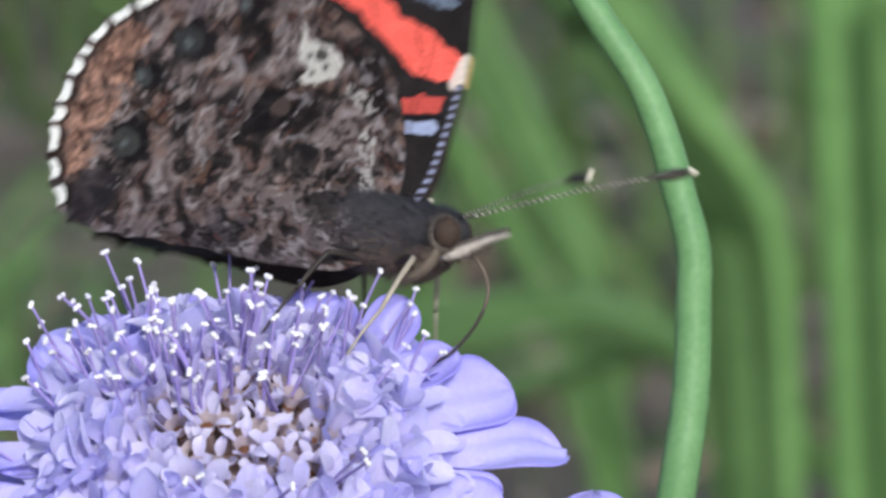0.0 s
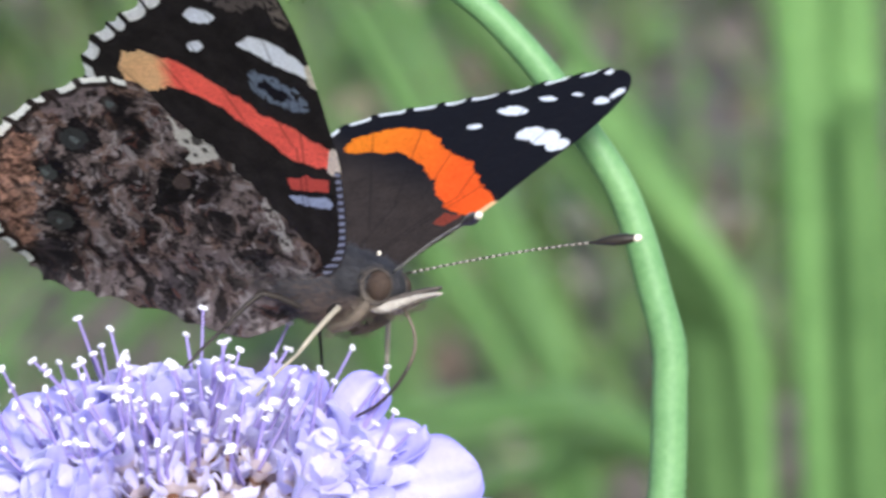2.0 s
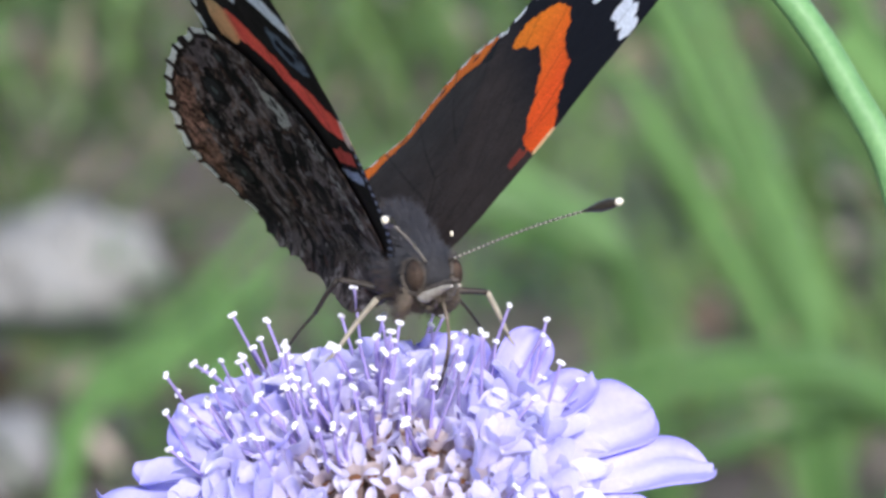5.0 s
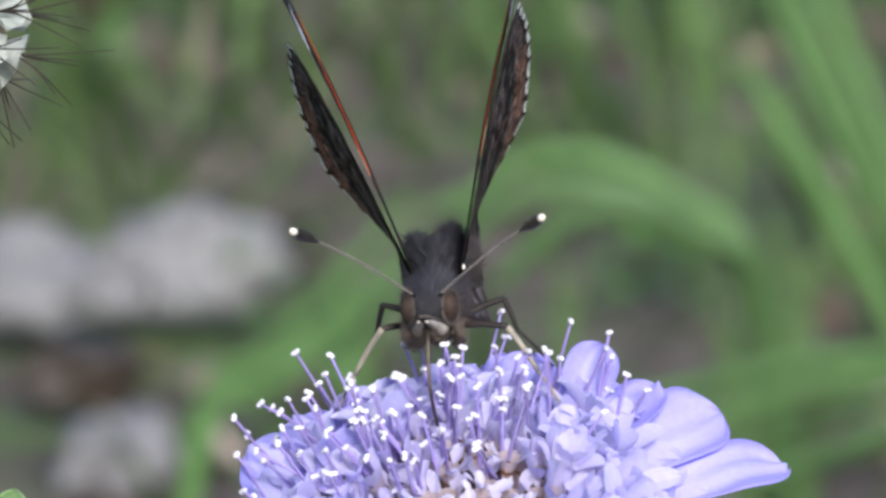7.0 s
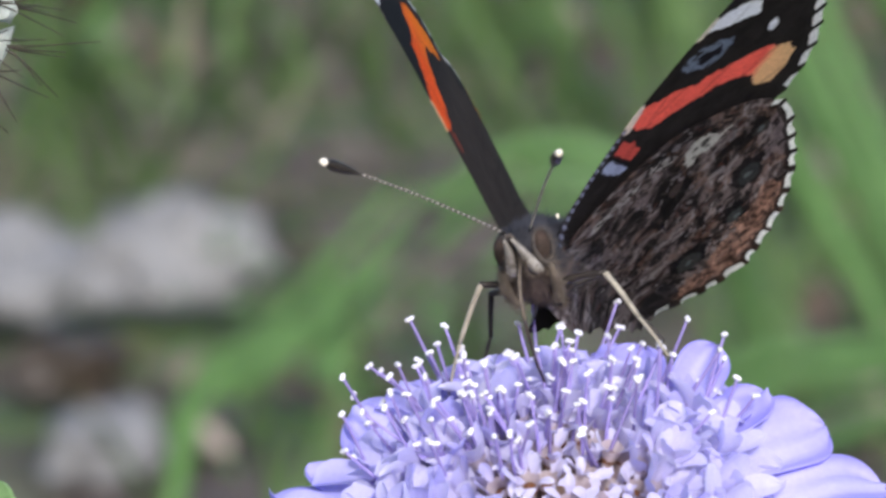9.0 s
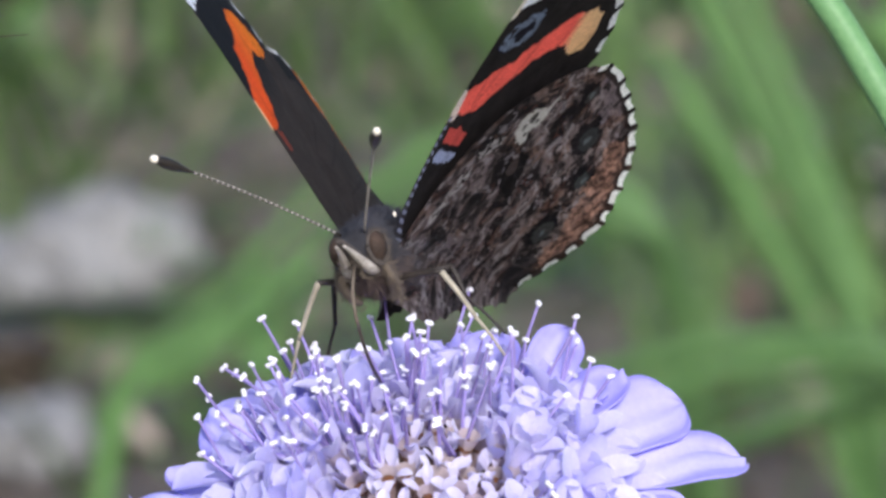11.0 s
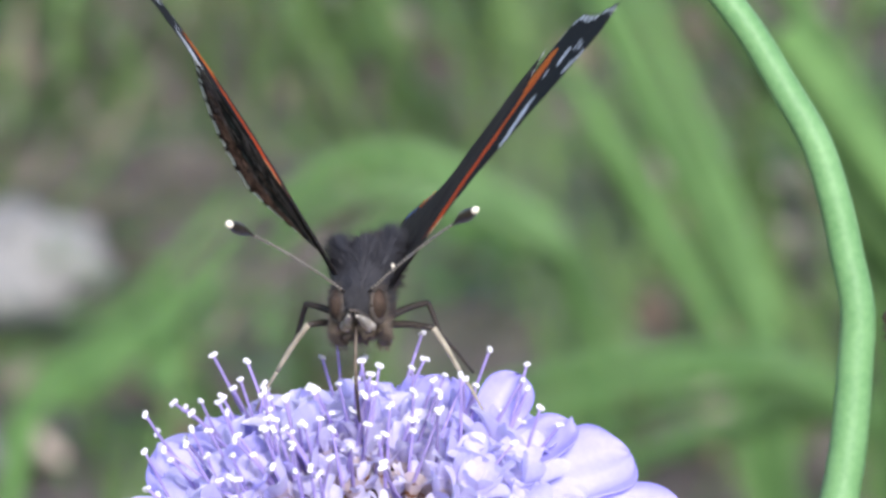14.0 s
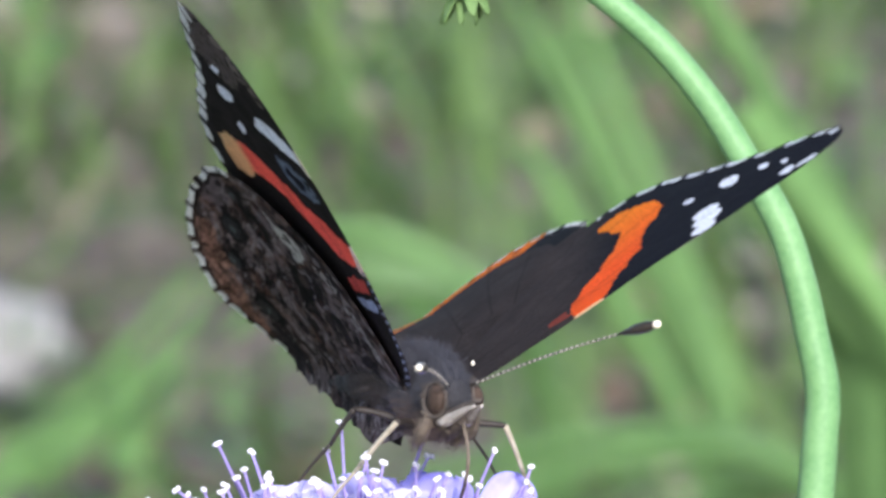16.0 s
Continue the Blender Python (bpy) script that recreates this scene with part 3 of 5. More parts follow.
def fore_upper(p, edge, wavy):
    n = layered(p, 0.8, 3)[:, None]
    col = np.array((0.042, 0.033, 0.030)) * (0.65 + 0.7 * n)
    far = np.clip((p[:, 0] - 10.5 + 0.45 * p[:, 1]) / 4, 0, 1)[:, None]
    col = col * (1 - far) + np.array((0.009, 0.009, 0.013)) * far
    q = ragged(p, 5, 0.30)
    band = [(9.9, 7.4), (11.4, 6.1), (12.8, 4.8), (14.2, 3.5), (15.0, 3.2), (15.8, 1.7), (16.4, 0.6), (17.9, -0.5), (18.6, -1.7), (18.9, -3.6), (18.0, -5.2), (17.0, -6.1),
            (15.8, -6.4), (15.0, -5.6), (15.4, -3.9), (15.4, -1.9), (14.4, -0.2), (13.2, 0.8), (12.3, 1.8), (11.0, 2.5), (9.9, 3.6), (9.1, 3.8), (8.7, 5.0), (8.5, 6.6)]
    m = in_polygon(q, band)
    t = np.clip((p[:, 1] + 5) / 8, 0, 1)[:, None]
    col[m] = (np.array((0.90, 0.235, 0.016)) * (1 - t) + np.array((0.88, 0.115, 0.018)) * t)[m] * (0.82 + 0.28 * n[m])
    put(col, in_polygon(ragged(p, 21, 0.3), [(7.4, 4.0), (8.7, 4.3), (8.5, 5.5), (7.1, 4.9)]), (0.34, 0.055, 0.03), 0.6)
    put(col, near_line(p, (8.7, 6.5), (10.2, 7.0), 0.32), (0.80, 0.50, 0.26))
    w = ragged(p, 9, 0.20)
    for c, a, b, turn in (((19.2, 5.4), 0.95, 0.85, 30), ((18.8, 6.6), 1.05, 0.95, 30), ((18.0, 7.9), 0.85, 0.7, 30), ((22.0, 2.85), 0.62, 1.1, 0), ((24.0, 4.4), 0.38, 0.62, 0),
                          ((24.9, 6.1), 0.26, 0.38, 0), ((19.5, 1.25), 0.36, 0.58, -20), ((24.3, 8.0), 0.55, 0.55, 10), ((25.6, 8.6), 0.75, 0.28, 10)):
        put(col, in_ellipse(w, c, a, b, turn), (0.82, 0.86, 0.92))
    veins(col, p, FORE_VEINS, (0.015, 0.012, 0.012), 0.07, 0.4)
    put(col, (edge > 0.966) & wavy & (p[:, 0] > 16) & (p[:, 1] < 7.0), (0.80, 0.83, 0.86))
    return col


def fore_under(p, edge, wavy):
    n, fine = layered(p, 0.9, 13)[:, None], layered(p, 3.0, 17)[:, None]
    col = np.array((0.022, 0.019, 0.019)) * (0.5 + 0.9 * n)
    put(col, in_ellipse(ragged(p, 31, 1.0), (26.2, 6.4), 3.6, 3.0, 0) & (fine[:, 0] > 0.36), (0.15, 0.125, 0.115), 0.75)
    put(col, near_line(ragged(p, 32, 0.5), (21.5, 8.4), (26.0, 8.6), 0.5) & (fine[:, 0] > 0.45), (0.26, 0.22, 0.19), 0.7)
    q = ragged(p, 6, 0.28)
    band = [(10.2, 7.2), (9.0, 6.9), (9.2, 5.7), (9.6, 4.5), (10.3, 3.2), (11.5, 2.7), (12.8, 1.6), (14.2, 0.8), (15.5, -0.7), (16.2, -2.3), (16.0, -4.0), (16.6, -5.4),
            (17.9, -5.5), (19.2, -4.4), (19.4, -3.1), (18.7, -1.6), (17.7, 0.1), (16.1, 1.2), (14.9, 2.6), (13.8, 3.1), (13.0, 4.4), (12.1, 5.3), (11.1, 6.4)]
    m = in_polygon(q, band)
    t = np.clip((q[:, 1] - 0.25 * (q[:, 0] - 17) + 2.9) / 1.3, 0, 1)[:, None]
    red = np.array((0.82, 0.53, 0.27)) * (1 - t) + np.array((0.95, 0.155, 0.115)) * t
    col[m] = (red * (0.80 + 0.35 * n))[m]
    put(col, near_line(p, (9.0, 6.2), (10.4, 7.0), 0.45), (0.74, 0.66, 0.58))
    put(col, in_polygon(ragged(p, 22, 0.25), [(8.5, 2.4), (8.7, 4.0), (8.2, 5.4), (7.2, 4.9), (7.5, 3.4), (7.6, 2.4)]), (0.66, 0.10, 0.08), 0.9)
    put(col, near_line(ragged(p, 23, 0.25), (6.7, 2.4), (6.4, 4.4), 0.42), (0.40, 0.46, 0.66), 0.9)
    put(col, near_line(ragged(p, 24, 0.2), (7.3, 2.2), (7.0, 5.0), 0.18), (0.012, 0.011, 0.013))
    ring = ragged(p, 25, 0.5)
    put(col, in_ellipse(ring, (15.7, 5.2), 2.1, 1.15, -42) & (fine[:, 0] > 0.38), (0.19, 0.24, 0.32), 0.85)
    put(col, in_ellipse(ring, (15.8, 5.1), 1.1, 0.5, -42), (0.012, 0.011, 0.016))
    w = ragged(p, 10, 0.22)
    put(col, in_polygon(w, [(19.8, 4.4), (20.5, 5.8), (19.3, 7.6), (17.4, 8.5), (16.7, 7.9), (18.2, 5.9)]), (0.82, 0.86, 0.90))
    put(col, near_line(p, (16.3, 8.4), (17.4, 8.7), 0.5), (0.66, 0.62, 0.50))
    for c, a, b, turn in (((22.2, 2.8), 0.62, 1.1, 0), ((19.6, 1.25), 0.40, 0.62, -20), ((24.0, 4.4), 0.34, 0.5, 0)):
        put(col, in_ellipse(w, c, a, b, turn), (0.82, 0.86, 0.92))
    # pale blue dashes along the front edge near the root
    front = (edge > 0.93) & (p[:, 1] > 1.2) & (p[:, 0] < 9.0)
    put(col, front, (0.045, 0.04, 0.045))
    put(col, front & (edge < 0.985) & (np.sin(p[:, 0] * 11) > 0.1), (0.34, 0.37, 0.52), 0.85)
    veins(col, p, FORE_VEINS, (0.012, 0.011, 0.011), 0.08, 0.4)
    put(col, (edge > 0.940) & wavy & (p[:, 0] > 17) & (p[:, 1] < 7.2), (0.80, 0.82, 0.81))
    return col


def hind_upper(p, edge, wavy):
    n = layered(p, 0.8, 33)[:, None]
    col = np.array((0.040, 0.032, 0.029)) * (0.65 + 0.7 * n)
    outer = (p[:, 1] < -8.0) & (p[:, 0] > 2.0)
    rag = edge + 0.035 * (layered(p, 1.8, 36) - 0.5)
    put(col, (rag > 0.735) & outer, (0.010, 0.010, 0.012))
    put(col, (rag > 0.765) & (rag < 0.965) & outer & (p[:, 1] < -12.5), (0.88, 0.20, 0.018))
    dots = (rag > 0.845) & (rag < 0.905) & outer & (np.sin(np.arctan2(p[:, 1] + 4, p[:, 0]) * 26) > 0.86)
    put(col, dots, (0.012, 0.010, 0.010))
    put(col, in_ellipse(p, (1.2, -18.6), 0.6, 0.4, 0), (0.12, 0.20, 0.50))
    veins(col, p, HIND_VEINS, (0.018, 0.014, 0.013), 0.09, 0.6)
    put(col, (edge > 0.960) & wavy & outer, (0.80, 0.80, 0.78))
    return col


def hind_under(p, edge, wavy):
    warp = p + 1.2 * (np.stack([layered(p, 0.6, 141, 3), layered(p, 0.6, 151, 3)], 1) - 0.5)
    tone, blot, grit = layered(warp, 0.5, 43)[:, None], layered(warp, 1.0, 47, 4)[:, None], layered(warp, 2.6, 49, 3)[:, None]
    fine = layered(p, 4.5, 53, 2)[:, None]
    # grey-brown ground, darker towards the root and the middle
    k = np.clip((tone - 0.36) / 0.24, 0, 1)
    col = np.array((0.020, 0.016, 0.015)) * (1 - k) + np.array((0.175, 0.140, 0.122)) * k
    col = col * (0.35 + 1.25 * grit)
    ochre = np.clip((layered(warp, 0.8, 57) - 0.54) / 0.06, 0, 1)[:, None]
    col = col * (1 - 0.55 * ochre) + np.array((0.170, 0.100, 0.066)) * (0.4 + 1.1 * grit) * 0.55 * ochre
    # plainer violet-grey fold along the body
    inner = np.clip((3.0 - warp[:, 0]) / 2.0, 0, 1)[:, None]
    col = col * (1 - 0.4 * inner) + np.array((0.115, 0.098, 0.100)) * (0.3 + 1.3 * grit) * 0.4 * inner
    # nested zigzag lines: pale, rust-brown and black
    run = np.hypot(warp[:, 0] - 3.0, warp[:, 1] + 1.0) * 3.0 + 4.0 * layered(p, 0.9, 71, 2) + 0.9 * np.abs(((warp[:, 0] - 0.4 * warp[:, 1]) * 0.8) % 2 - 1)
    beat = np.sin(run)
    keep = layered(p, 0.7, 83, 2)
    put(col, (beat > 0.92) & (keep > 0.52), (0.33, 0.295, 0.27), 0.7)
    put(col, (beat < -0.55) & (beat > -0.80) & (keep > 0.50), (0.085, 0.032, 0.022), 0.75)
    put(col, (beat < -0.86) & (keep > 0.40), (0.010, 0.009, 0.009), 0.8)
    put(col, blot[:, 0] < 0.385, (0.009, 0.008, 0.008), 0.85)
    put(col, (blot[:, 0] > 0.62) & (grit[:, 0] > 0.54), (0.36, 0.33, 0.31), 0.5)
    put(col, (grit[:, 0] < 0.34), (0.012, 0.010, 0.010), 0.7)
    # rosy field along the outer edge, dark corner beside it
    q = ragged(p, 66, 0.9)
    field = [(13.0, -16.8), (11.6, -14.8), (9.6, -15.6), (7.4, -15.8), (5.6, -16.8), (3.4, -17.6), (1.8, -18.6), (2.6, -20.4), (6.2, -21.2), (9.4, -20.4), (12.0, -18.6)]
    m = in_polygon(q, field)
    rosy = m.astype(float)[:, None] * np.clip(0.45 + 0.9 * (grit - 0.25), 0.2, 0.95)
    warm = np.array((0.43, 0.25, 0.175)) * np.clip((grit - 0.15) * 2.2, 0.15, 1.25) * np.clip((fine - 0.1) * 2.2, 0.5, 1.15)
    col = col * (1 - rosy) + warm * rosy
    put(col, in_ellipse(warp, (1.0, -17.6), 2.0, 1.5, 20), (0.020, 0.018, 0.020), 0.8)
    put(col, in_ellipse(warp, (14.6, -11.4), 2.6, 1.2, 62) & (grit[:, 0] > 0.42), (0.20, 0.165, 0.16), 0.6)
    put(col, near_line(ragged(p, 68, 1.3), (10.6, -13.5), (4.0, -16.0), 0.75) & (grit[:, 0] < 0.60), (0.010, 0.009, 0.009), 0.8)
    # eyespots at the inner side of the field
    for c, r, turn, mid in (((11.4, -12.0), (1.45, 1.25), 20, (0.040, 0.043, 0.040)), ((8.9, -14.6), (0.95, 0.85), 10, (0.050, 0.056, 0.050)), ((4.6, -15.3), (1.45, 1.3), 0, (0.050, 0.052, 0.045)), ((14.2, -8.8), (1.0, 0.8), 0, (0.05, 0.045, 0.04))):
        put(col, in_ellipse(ragged(p, 60, 0.4), c, r[0], r[1], turn), (0.008, 0.007, 0.008), 0.92)
        put(col, in_ellipse(ragged(p, 61, 0.3), (c[0] - 0.05, c[1] - 0.40), r[0] * 0.68, r[1] * 0.66, turn), mid, 0.85)
        put(col, in_ellipse(ragged(p, 62, 0.3), (c[0] - 0.05, c[1] - 0.45), 0.30, 0.24, turn), (0.12, 0.14, 0.13), 0.8)
    # black arrowhead with a brown heart
    put(col, in_polygon(ragged(p, 63, 0.3), [(5.3, -9.1), (8.9, -7.4), (9.0, -6.4), (8.2, -5.5), (7.0, -5.2), (6.3, -6.6)]), (0.008, 0.007, 0.007), 0.95)
    put(col, in_ellipse(ragged(p, 64, 0.3), (7.7, -6.3), 0.75, 0.55, 30), (0.075, 0.056, 0.045), 0.85)
    put(col, in_ellipse(warp, (4.4, -4.4), 1.3, 0.8, 30), (0.010, 0.009, 0.009), 0.8)
    # cream patch with holes, and pale crumbs towards the front edge
    put(col, in_polygon(ragged(p, 65, 0.35), [(13.4, -5.6), (12.2, -4.9), (12.0, -3.6), (10.8, -2.7), (9.9, -3.0), (9.3, -4.4), (9.5, -5.4), (10.2, -4.9), (11.2, -5.5)]), (0.60, 0.59, 0.49), 0.9)
    for c, r in (((11.3, -4.1), 0.45), ((10.4, -3.7), 0.30), ((11.2, -4.9), 0.22), ((10.1, -4.5), 0.25)):
        put(col, in_ellipse(ragged(p, 67, 0.3), c, r, r * 0.8, 0), (0.020, 0.018, 0.016), 0.9)
    crumbs = (near_line(warp, (9.3, -2.0), (8.0, -0.6), 0.5) | near_line(warp, (6.0, -0.6), (3.2, -0.6), 0.6)) & (grit[:, 0] > 0.48)
    put(col, crumbs, (0.46, 0.44, 0.38), 0.8)
    cool = np.array((1.00, 1.00, 1.09))
    col = col * (cool * (1 - rosy) + np.array((0.95, 0.93, 0.95)) * rosy) * 0.90
    veins(col, p, HIND_VEINS, (0.09, 0.078, 0.07), 0.07, 0.25)
    outer = (p[:, 1] < -7.5) & (p[:, 0] > 0.3)
    put(col, (edge > 0.918) & outer & (grit[:, 0] > 0.3), (0.016, 0.012, 0.011), 0.85)
    put(col, (edge + 0.035 * (layered(p, 1.1, 97, 2) - 0.5) > 0.952) & wavy & outer, (0.80, 0.82, 0.78))
    return col


def wing(name, side, outline, centre, painters, camber, drop, droop, label, parent):
    """A thin wing with a painted upper and under face; u runs outwards, v forwards, from the hinge."""
    na, nr = 560, 150
    closed = [Vector((u, v, 0)) for u, v in outline]
    ring = smooth_line(closed + closed[:1], 80)[:-1]
    ring = [ring[int(i * len(ring) / na)] for i in range(na)]
    c = Vector((*centre, 0))
    run = np.array([i for i in range(na)]) / na
    pts, edge, wavy = [(c.x, c.y)], [0.0], [False]
    for i, q in enumerate(ring):
        part_run = (run[i] * 29 + 0.35 * noise.noise(Vector((run[i] * 40, 3.3, side)))) % 1
        tooth = 0.7 - 1.5 * math.sin(math.pi * part_run)
        grow = 1 + (0.020 * tooth if (q.y < -7 or (q.x > 17 and q.y < 7.6)) else 0)
        for j in range(1, nr + 1):
            t = (j / nr) ** 0.8
            d = c + (q - c) * (t * (grow if t > 0.9 else 1))
            pts.append((d.x, d.y))
            edge.append(t)
            wavy.append(abs(part_run - 0.5) < 0.34 + 0.12 * noise.noise(Vector((run[i] * 30, 8.3, side))))
    p, edge, wavy = np.array(pts), np.array(edge), np.array(wavy)
    ripple = 0.10 * (layered(p, 0.35, 90) - 0.5)
    z = camber * np.sin(np.clip(p[:, 0] / 28, 0, 1) * math.pi) - 0.012 * camber * (p[:, 1] + 6) ** 2 * 0.1 + ripple + drop
    z = z - 0.16 * np.clip(1 - p[:, 0], 0, 9) ** 2 * np.clip(-p[:, 1] / 4, 0, 1)
    z = z - droop * np.clip(-p[:, 1] - 4, 0, 99) ** 2 * np.clip(p[:, 0] / 7, 0, 1)
    verts, cols = [], []
    for layer, paint in ((0.05, painters[0]), (-0.05, painters[1])):
        for (u, v), h in zip(p, z + layer * (1 - 0.85 * edge ** 6)):
            verts.append((v * MM, side * u * MM, h * MM))
        cols.append(paint(p, edge, wavy))
    n = len(p)
    faces = []
    for i in range(na):
        a, b = 1 + i * nr, 1 + ((i + 1) % na) * nr
        faces.append((0, a, b))
        for j in range(nr - 1):
            faces.append((a + j, a + j + 1, b + j + 1, b + j))
    faces += [tuple(n + k for k in reversed(f)) for f in list(faces)]
    for i in range(na):
        a, b = i * nr + nr, ((i + 1) % na) * nr + nr
        faces.append((a, a + n, b + n, b))
    if side < 0:
        faces = [tuple(reversed(f)) for f in faces]
    me = mesh_of(name, verts, faces, M_WING, np.clip(np.concatenate(cols), 0, 1))
    return part(name, me, parent, label)


def fur(parent, name, spots, count, length, seed, label, material=None, lie=-0.8):
    """Short lying hairs over ellipsoids given as centre, radii."""
    rnd = random.Random(seed)
    b = Build()
    for k in range(count):
        c, r = spots[k % len(spots)]
        d = Vector((rnd.gauss(0, 1), rnd.gauss(0, 1), rnd.gauss(0, 1))).normalized()
        p = Vector((c[0] + d.x * r[0], c[1] + d.y * r[1], c[2] + d.z * r[2]))
        nrm = Vector((d.x / r[0], d.y / r[1], d.z / r[2])).normalized()
        way = (nrm * 0.40 + Vector((lie, 0, 0)) + 0.30 * Vector((rnd.gauss(0, 1), rnd.gauss(0, 1), rnd.gauss(0, 1)))).normalized()
        s = way.cross(nrm).normalized() * 0.018
        L = length * rnd.uniform(0.5, 1.3)
        q = [p - s, p + s, p + way * L * 0.6 + s * 0.6 + nrm * 0.08, p + way * L * 0.6 - s * 0.6 + nrm * 0.08, p + way * L]
        b.add([x * MM for x in q], [(0, 1, 2, 3), (3, 2, 4)])
    part(name, b.mesh(name, material or M_HAIR), parent, label)


def antenna(side, parent):
    line = [Vector((x * MM, 0, 0.5 * math.sin(x / 15 * 3.1) * 0.5 * MM)) for x in [i * 15.0 / 60 for i in range(61)]]
    v, f = tube(line, lambda t: (0.07 if t < 0.8 else 0.07 + 0.30 * min(1, (t - 0.8) / 0.1) * (1 if t < 0.95 else 1 - 0.55 * (t - 0.95) / 0.05)) * MM, 8)
    root = part("antenna", mesh_of("antenna", v, f, M_BLACK), parent, "thin black antenna ringed with white, with a cream-tipped club")
    b = Build()
    for i in range(27):
        x = 0.5 + i * 0.43
        h = 0.5 * math.sin(x / 15 * 3.1) * 0.5
        v, f = tube([Vector((x * MM, 0, h * MM)), Vector(((x + 0.19) * MM, 0, h * MM))], 0.082 * MM, 8)
        b.add(v, f)
    part("ring_pattern", b.mesh("ring_pattern", M_PALP), root, "fine white ringing")
    v, f = blob((15.0 * MM, 0, 0), (0.32 * MM, 0.24 * MM, 0.24 * MM), 8, 10)
    part("club_tip", mesh_of("club_tip", v, f, M_CREAM), root, "cream tip of the club")
    return root


def leg(points, parent, pale):
    names = ("leg", "tibia", "tarsus")
    radii = (0.27, 0.20, 0.12)
    root = None
    for k in range(3):
        a, b = Vector(points[k]) * MM, Vector(points[k + 1]) * MM
        mid = (a + b) / 2 + Vector((0, 0, 0.12 * MM))
        v, f = tube(smooth_line([a, mid, b], 4), lambda t: radii[k] * (1 - 0.3 * t) * MM, 8)
        ob = part(names[k], mesh_of(names[k], v, f, M_LEG if pale and k else M_LEG_DARK), root or parent)
        root = root or ob


def build_butterfly():
    bf = thing("butterfly", "dark brown butterfly with orange bands and white spots feeding", "butterfly")
    v, f = blob((3.3 * MM, 0, -0.25 * MM), (3.5 * MM, 1.62 * MM, 1.75 * MM), 20, 28, 0.10, 3)
    v2, f2 = blob((3.0 * MM, 0, 0.9 * MM), (3.5 * MM, 1.2 * MM, 2.05 * MM), 20, 28, 0.10, 3)
    b = Build()
    b.add(v, f)
    b.add(v2, f2)
    part("thorax", b.mesh("thorax", M_FUR), bf, "furry blue-grey thorax")
    line = [Vector((x * MM, 0, z * MM)) for x, z in [(-0.5, 0.5), (-2, 0.4), (-4, 0.2), (-6, 0.0), (-8, -0.1), (-10, -0.3), (-12, -0.5), (-13.4, -0.7)]]
    fine = smooth_line(line, 6)
    v, f = tube(fine, lambda t: (1.35 * (1 - t ** 2.2) + 0.25) * (1 + 0.05 * math.sin(t * 44)) * MM, 18)
    part("abdomen", mesh_of("abdomen", v, f, M_FUR), bf, "dark ringed abdomen")
    v, f = blob((7.3 * MM, 0, 0.6 * MM), (1.45 * MM, 1.35 * MM, 1.35 * MM), 14, 18, 0.1, 3)
    part("head", mesh_of("head", v, f, M_FUR), bf)
    for s in (-1, 1):
        v, f = blob((7.75 * MM, s * 1.22 * MM, 0.55 * MM), (0.84 * MM, 0.58 * MM, 0.97 * MM), 14, 18)
        part("eye", mesh_of("eye", v, f, M_EYE), bf, "brown rounded compound eye")
        # tan hairy rim round the eye
        way = Vector((0.45, s * 0.88, 0.05)).normalized()
        a = way.cross(Vector((0, 0, 1))).normalized()
        ring = [Vector((7.66, s * 1.30, 0.55)) + a * (0.90 * math.cos(w)) + a.cross(way) * (1.06 * math.sin(w)) for w in [2 * math.pi * k / 24 for k in range(25)]]
        v, f = tube([q * MM for q in ring], lambda t: (0.10 + 0.10 * max(0, math.sin(t * 2 * math.pi + 2.6))) * MM, 8)
        rim = part("eye_rim", mesh_of("eye_rim", v, f, M_RIM), bf, "brown hairy rim of the eye")
        fur(rim, "rim_hair", [(tuple(q), (0.2, 0.16, 0.2)) for q in ring[:24]], 420, 0.32, 15 + s, "brown hairs", M_RIM)
        # long palp, white below and dark above
        pts = [Vector(q) * MM for q in ((6.8, s * 0.85, -0.85), (8.0, s * 0.74, -0.75), (9.2, s * 0.52, -0.25), (10.2, s * 0.36, 0.20), (11.4, s * 0.24, 0.58))]
        v, f = tube(smooth_line(pts, 5), lambda t: 0.50 * min(1, 0.35 + 2.4 * t) * (1 - t * 0.82) * MM, 10, 1.0)
        p1 = part("palp", mesh_of("palp", v, f, M_PALP), bf, "white underside of a pointed palp")
        pts = [q + Vector((0, -s * 0.14, 0.34)) * MM for q in pts]
        v, f = tube(smooth_line(pts, 5), lambda t: 0.42 * min(1, 0.35 + 2.4 * t) * (1 - t * 0.7) * MM, 10, 0.9)
        part("palp_top", mesh_of("palp_top", v, f, M_PALP_DARK), p1, "dark upper side of the palp")
        # short hairy foreleg folded against the chest
        pts = [Vector(q) * MM for q in ((7.3, s * 1.45, -0.50), (6.8, s * 1.60, -1.40), (5.9, s * 1.50, -2.1), (4.8, s * 1.2, -2.5))]
        v, f = tube(smooth_line(pts, 5), lambda t: (0.42 - 0.16 * abs(t - 0.4)) * MM, 10, 0.7)
        fl = part("foreleg", mesh_of("foreleg", v, f, M_FACE), bf, "short tan hairy foreleg folded to the chest")
        fur(fl, "foreleg_hair", [(tuple(q / MM), (0.5, 0.34, 0.42)) for q in smooth_line(pts, 2)], 500, 0.5, 11 + s, "tan hairs", M_FACE)
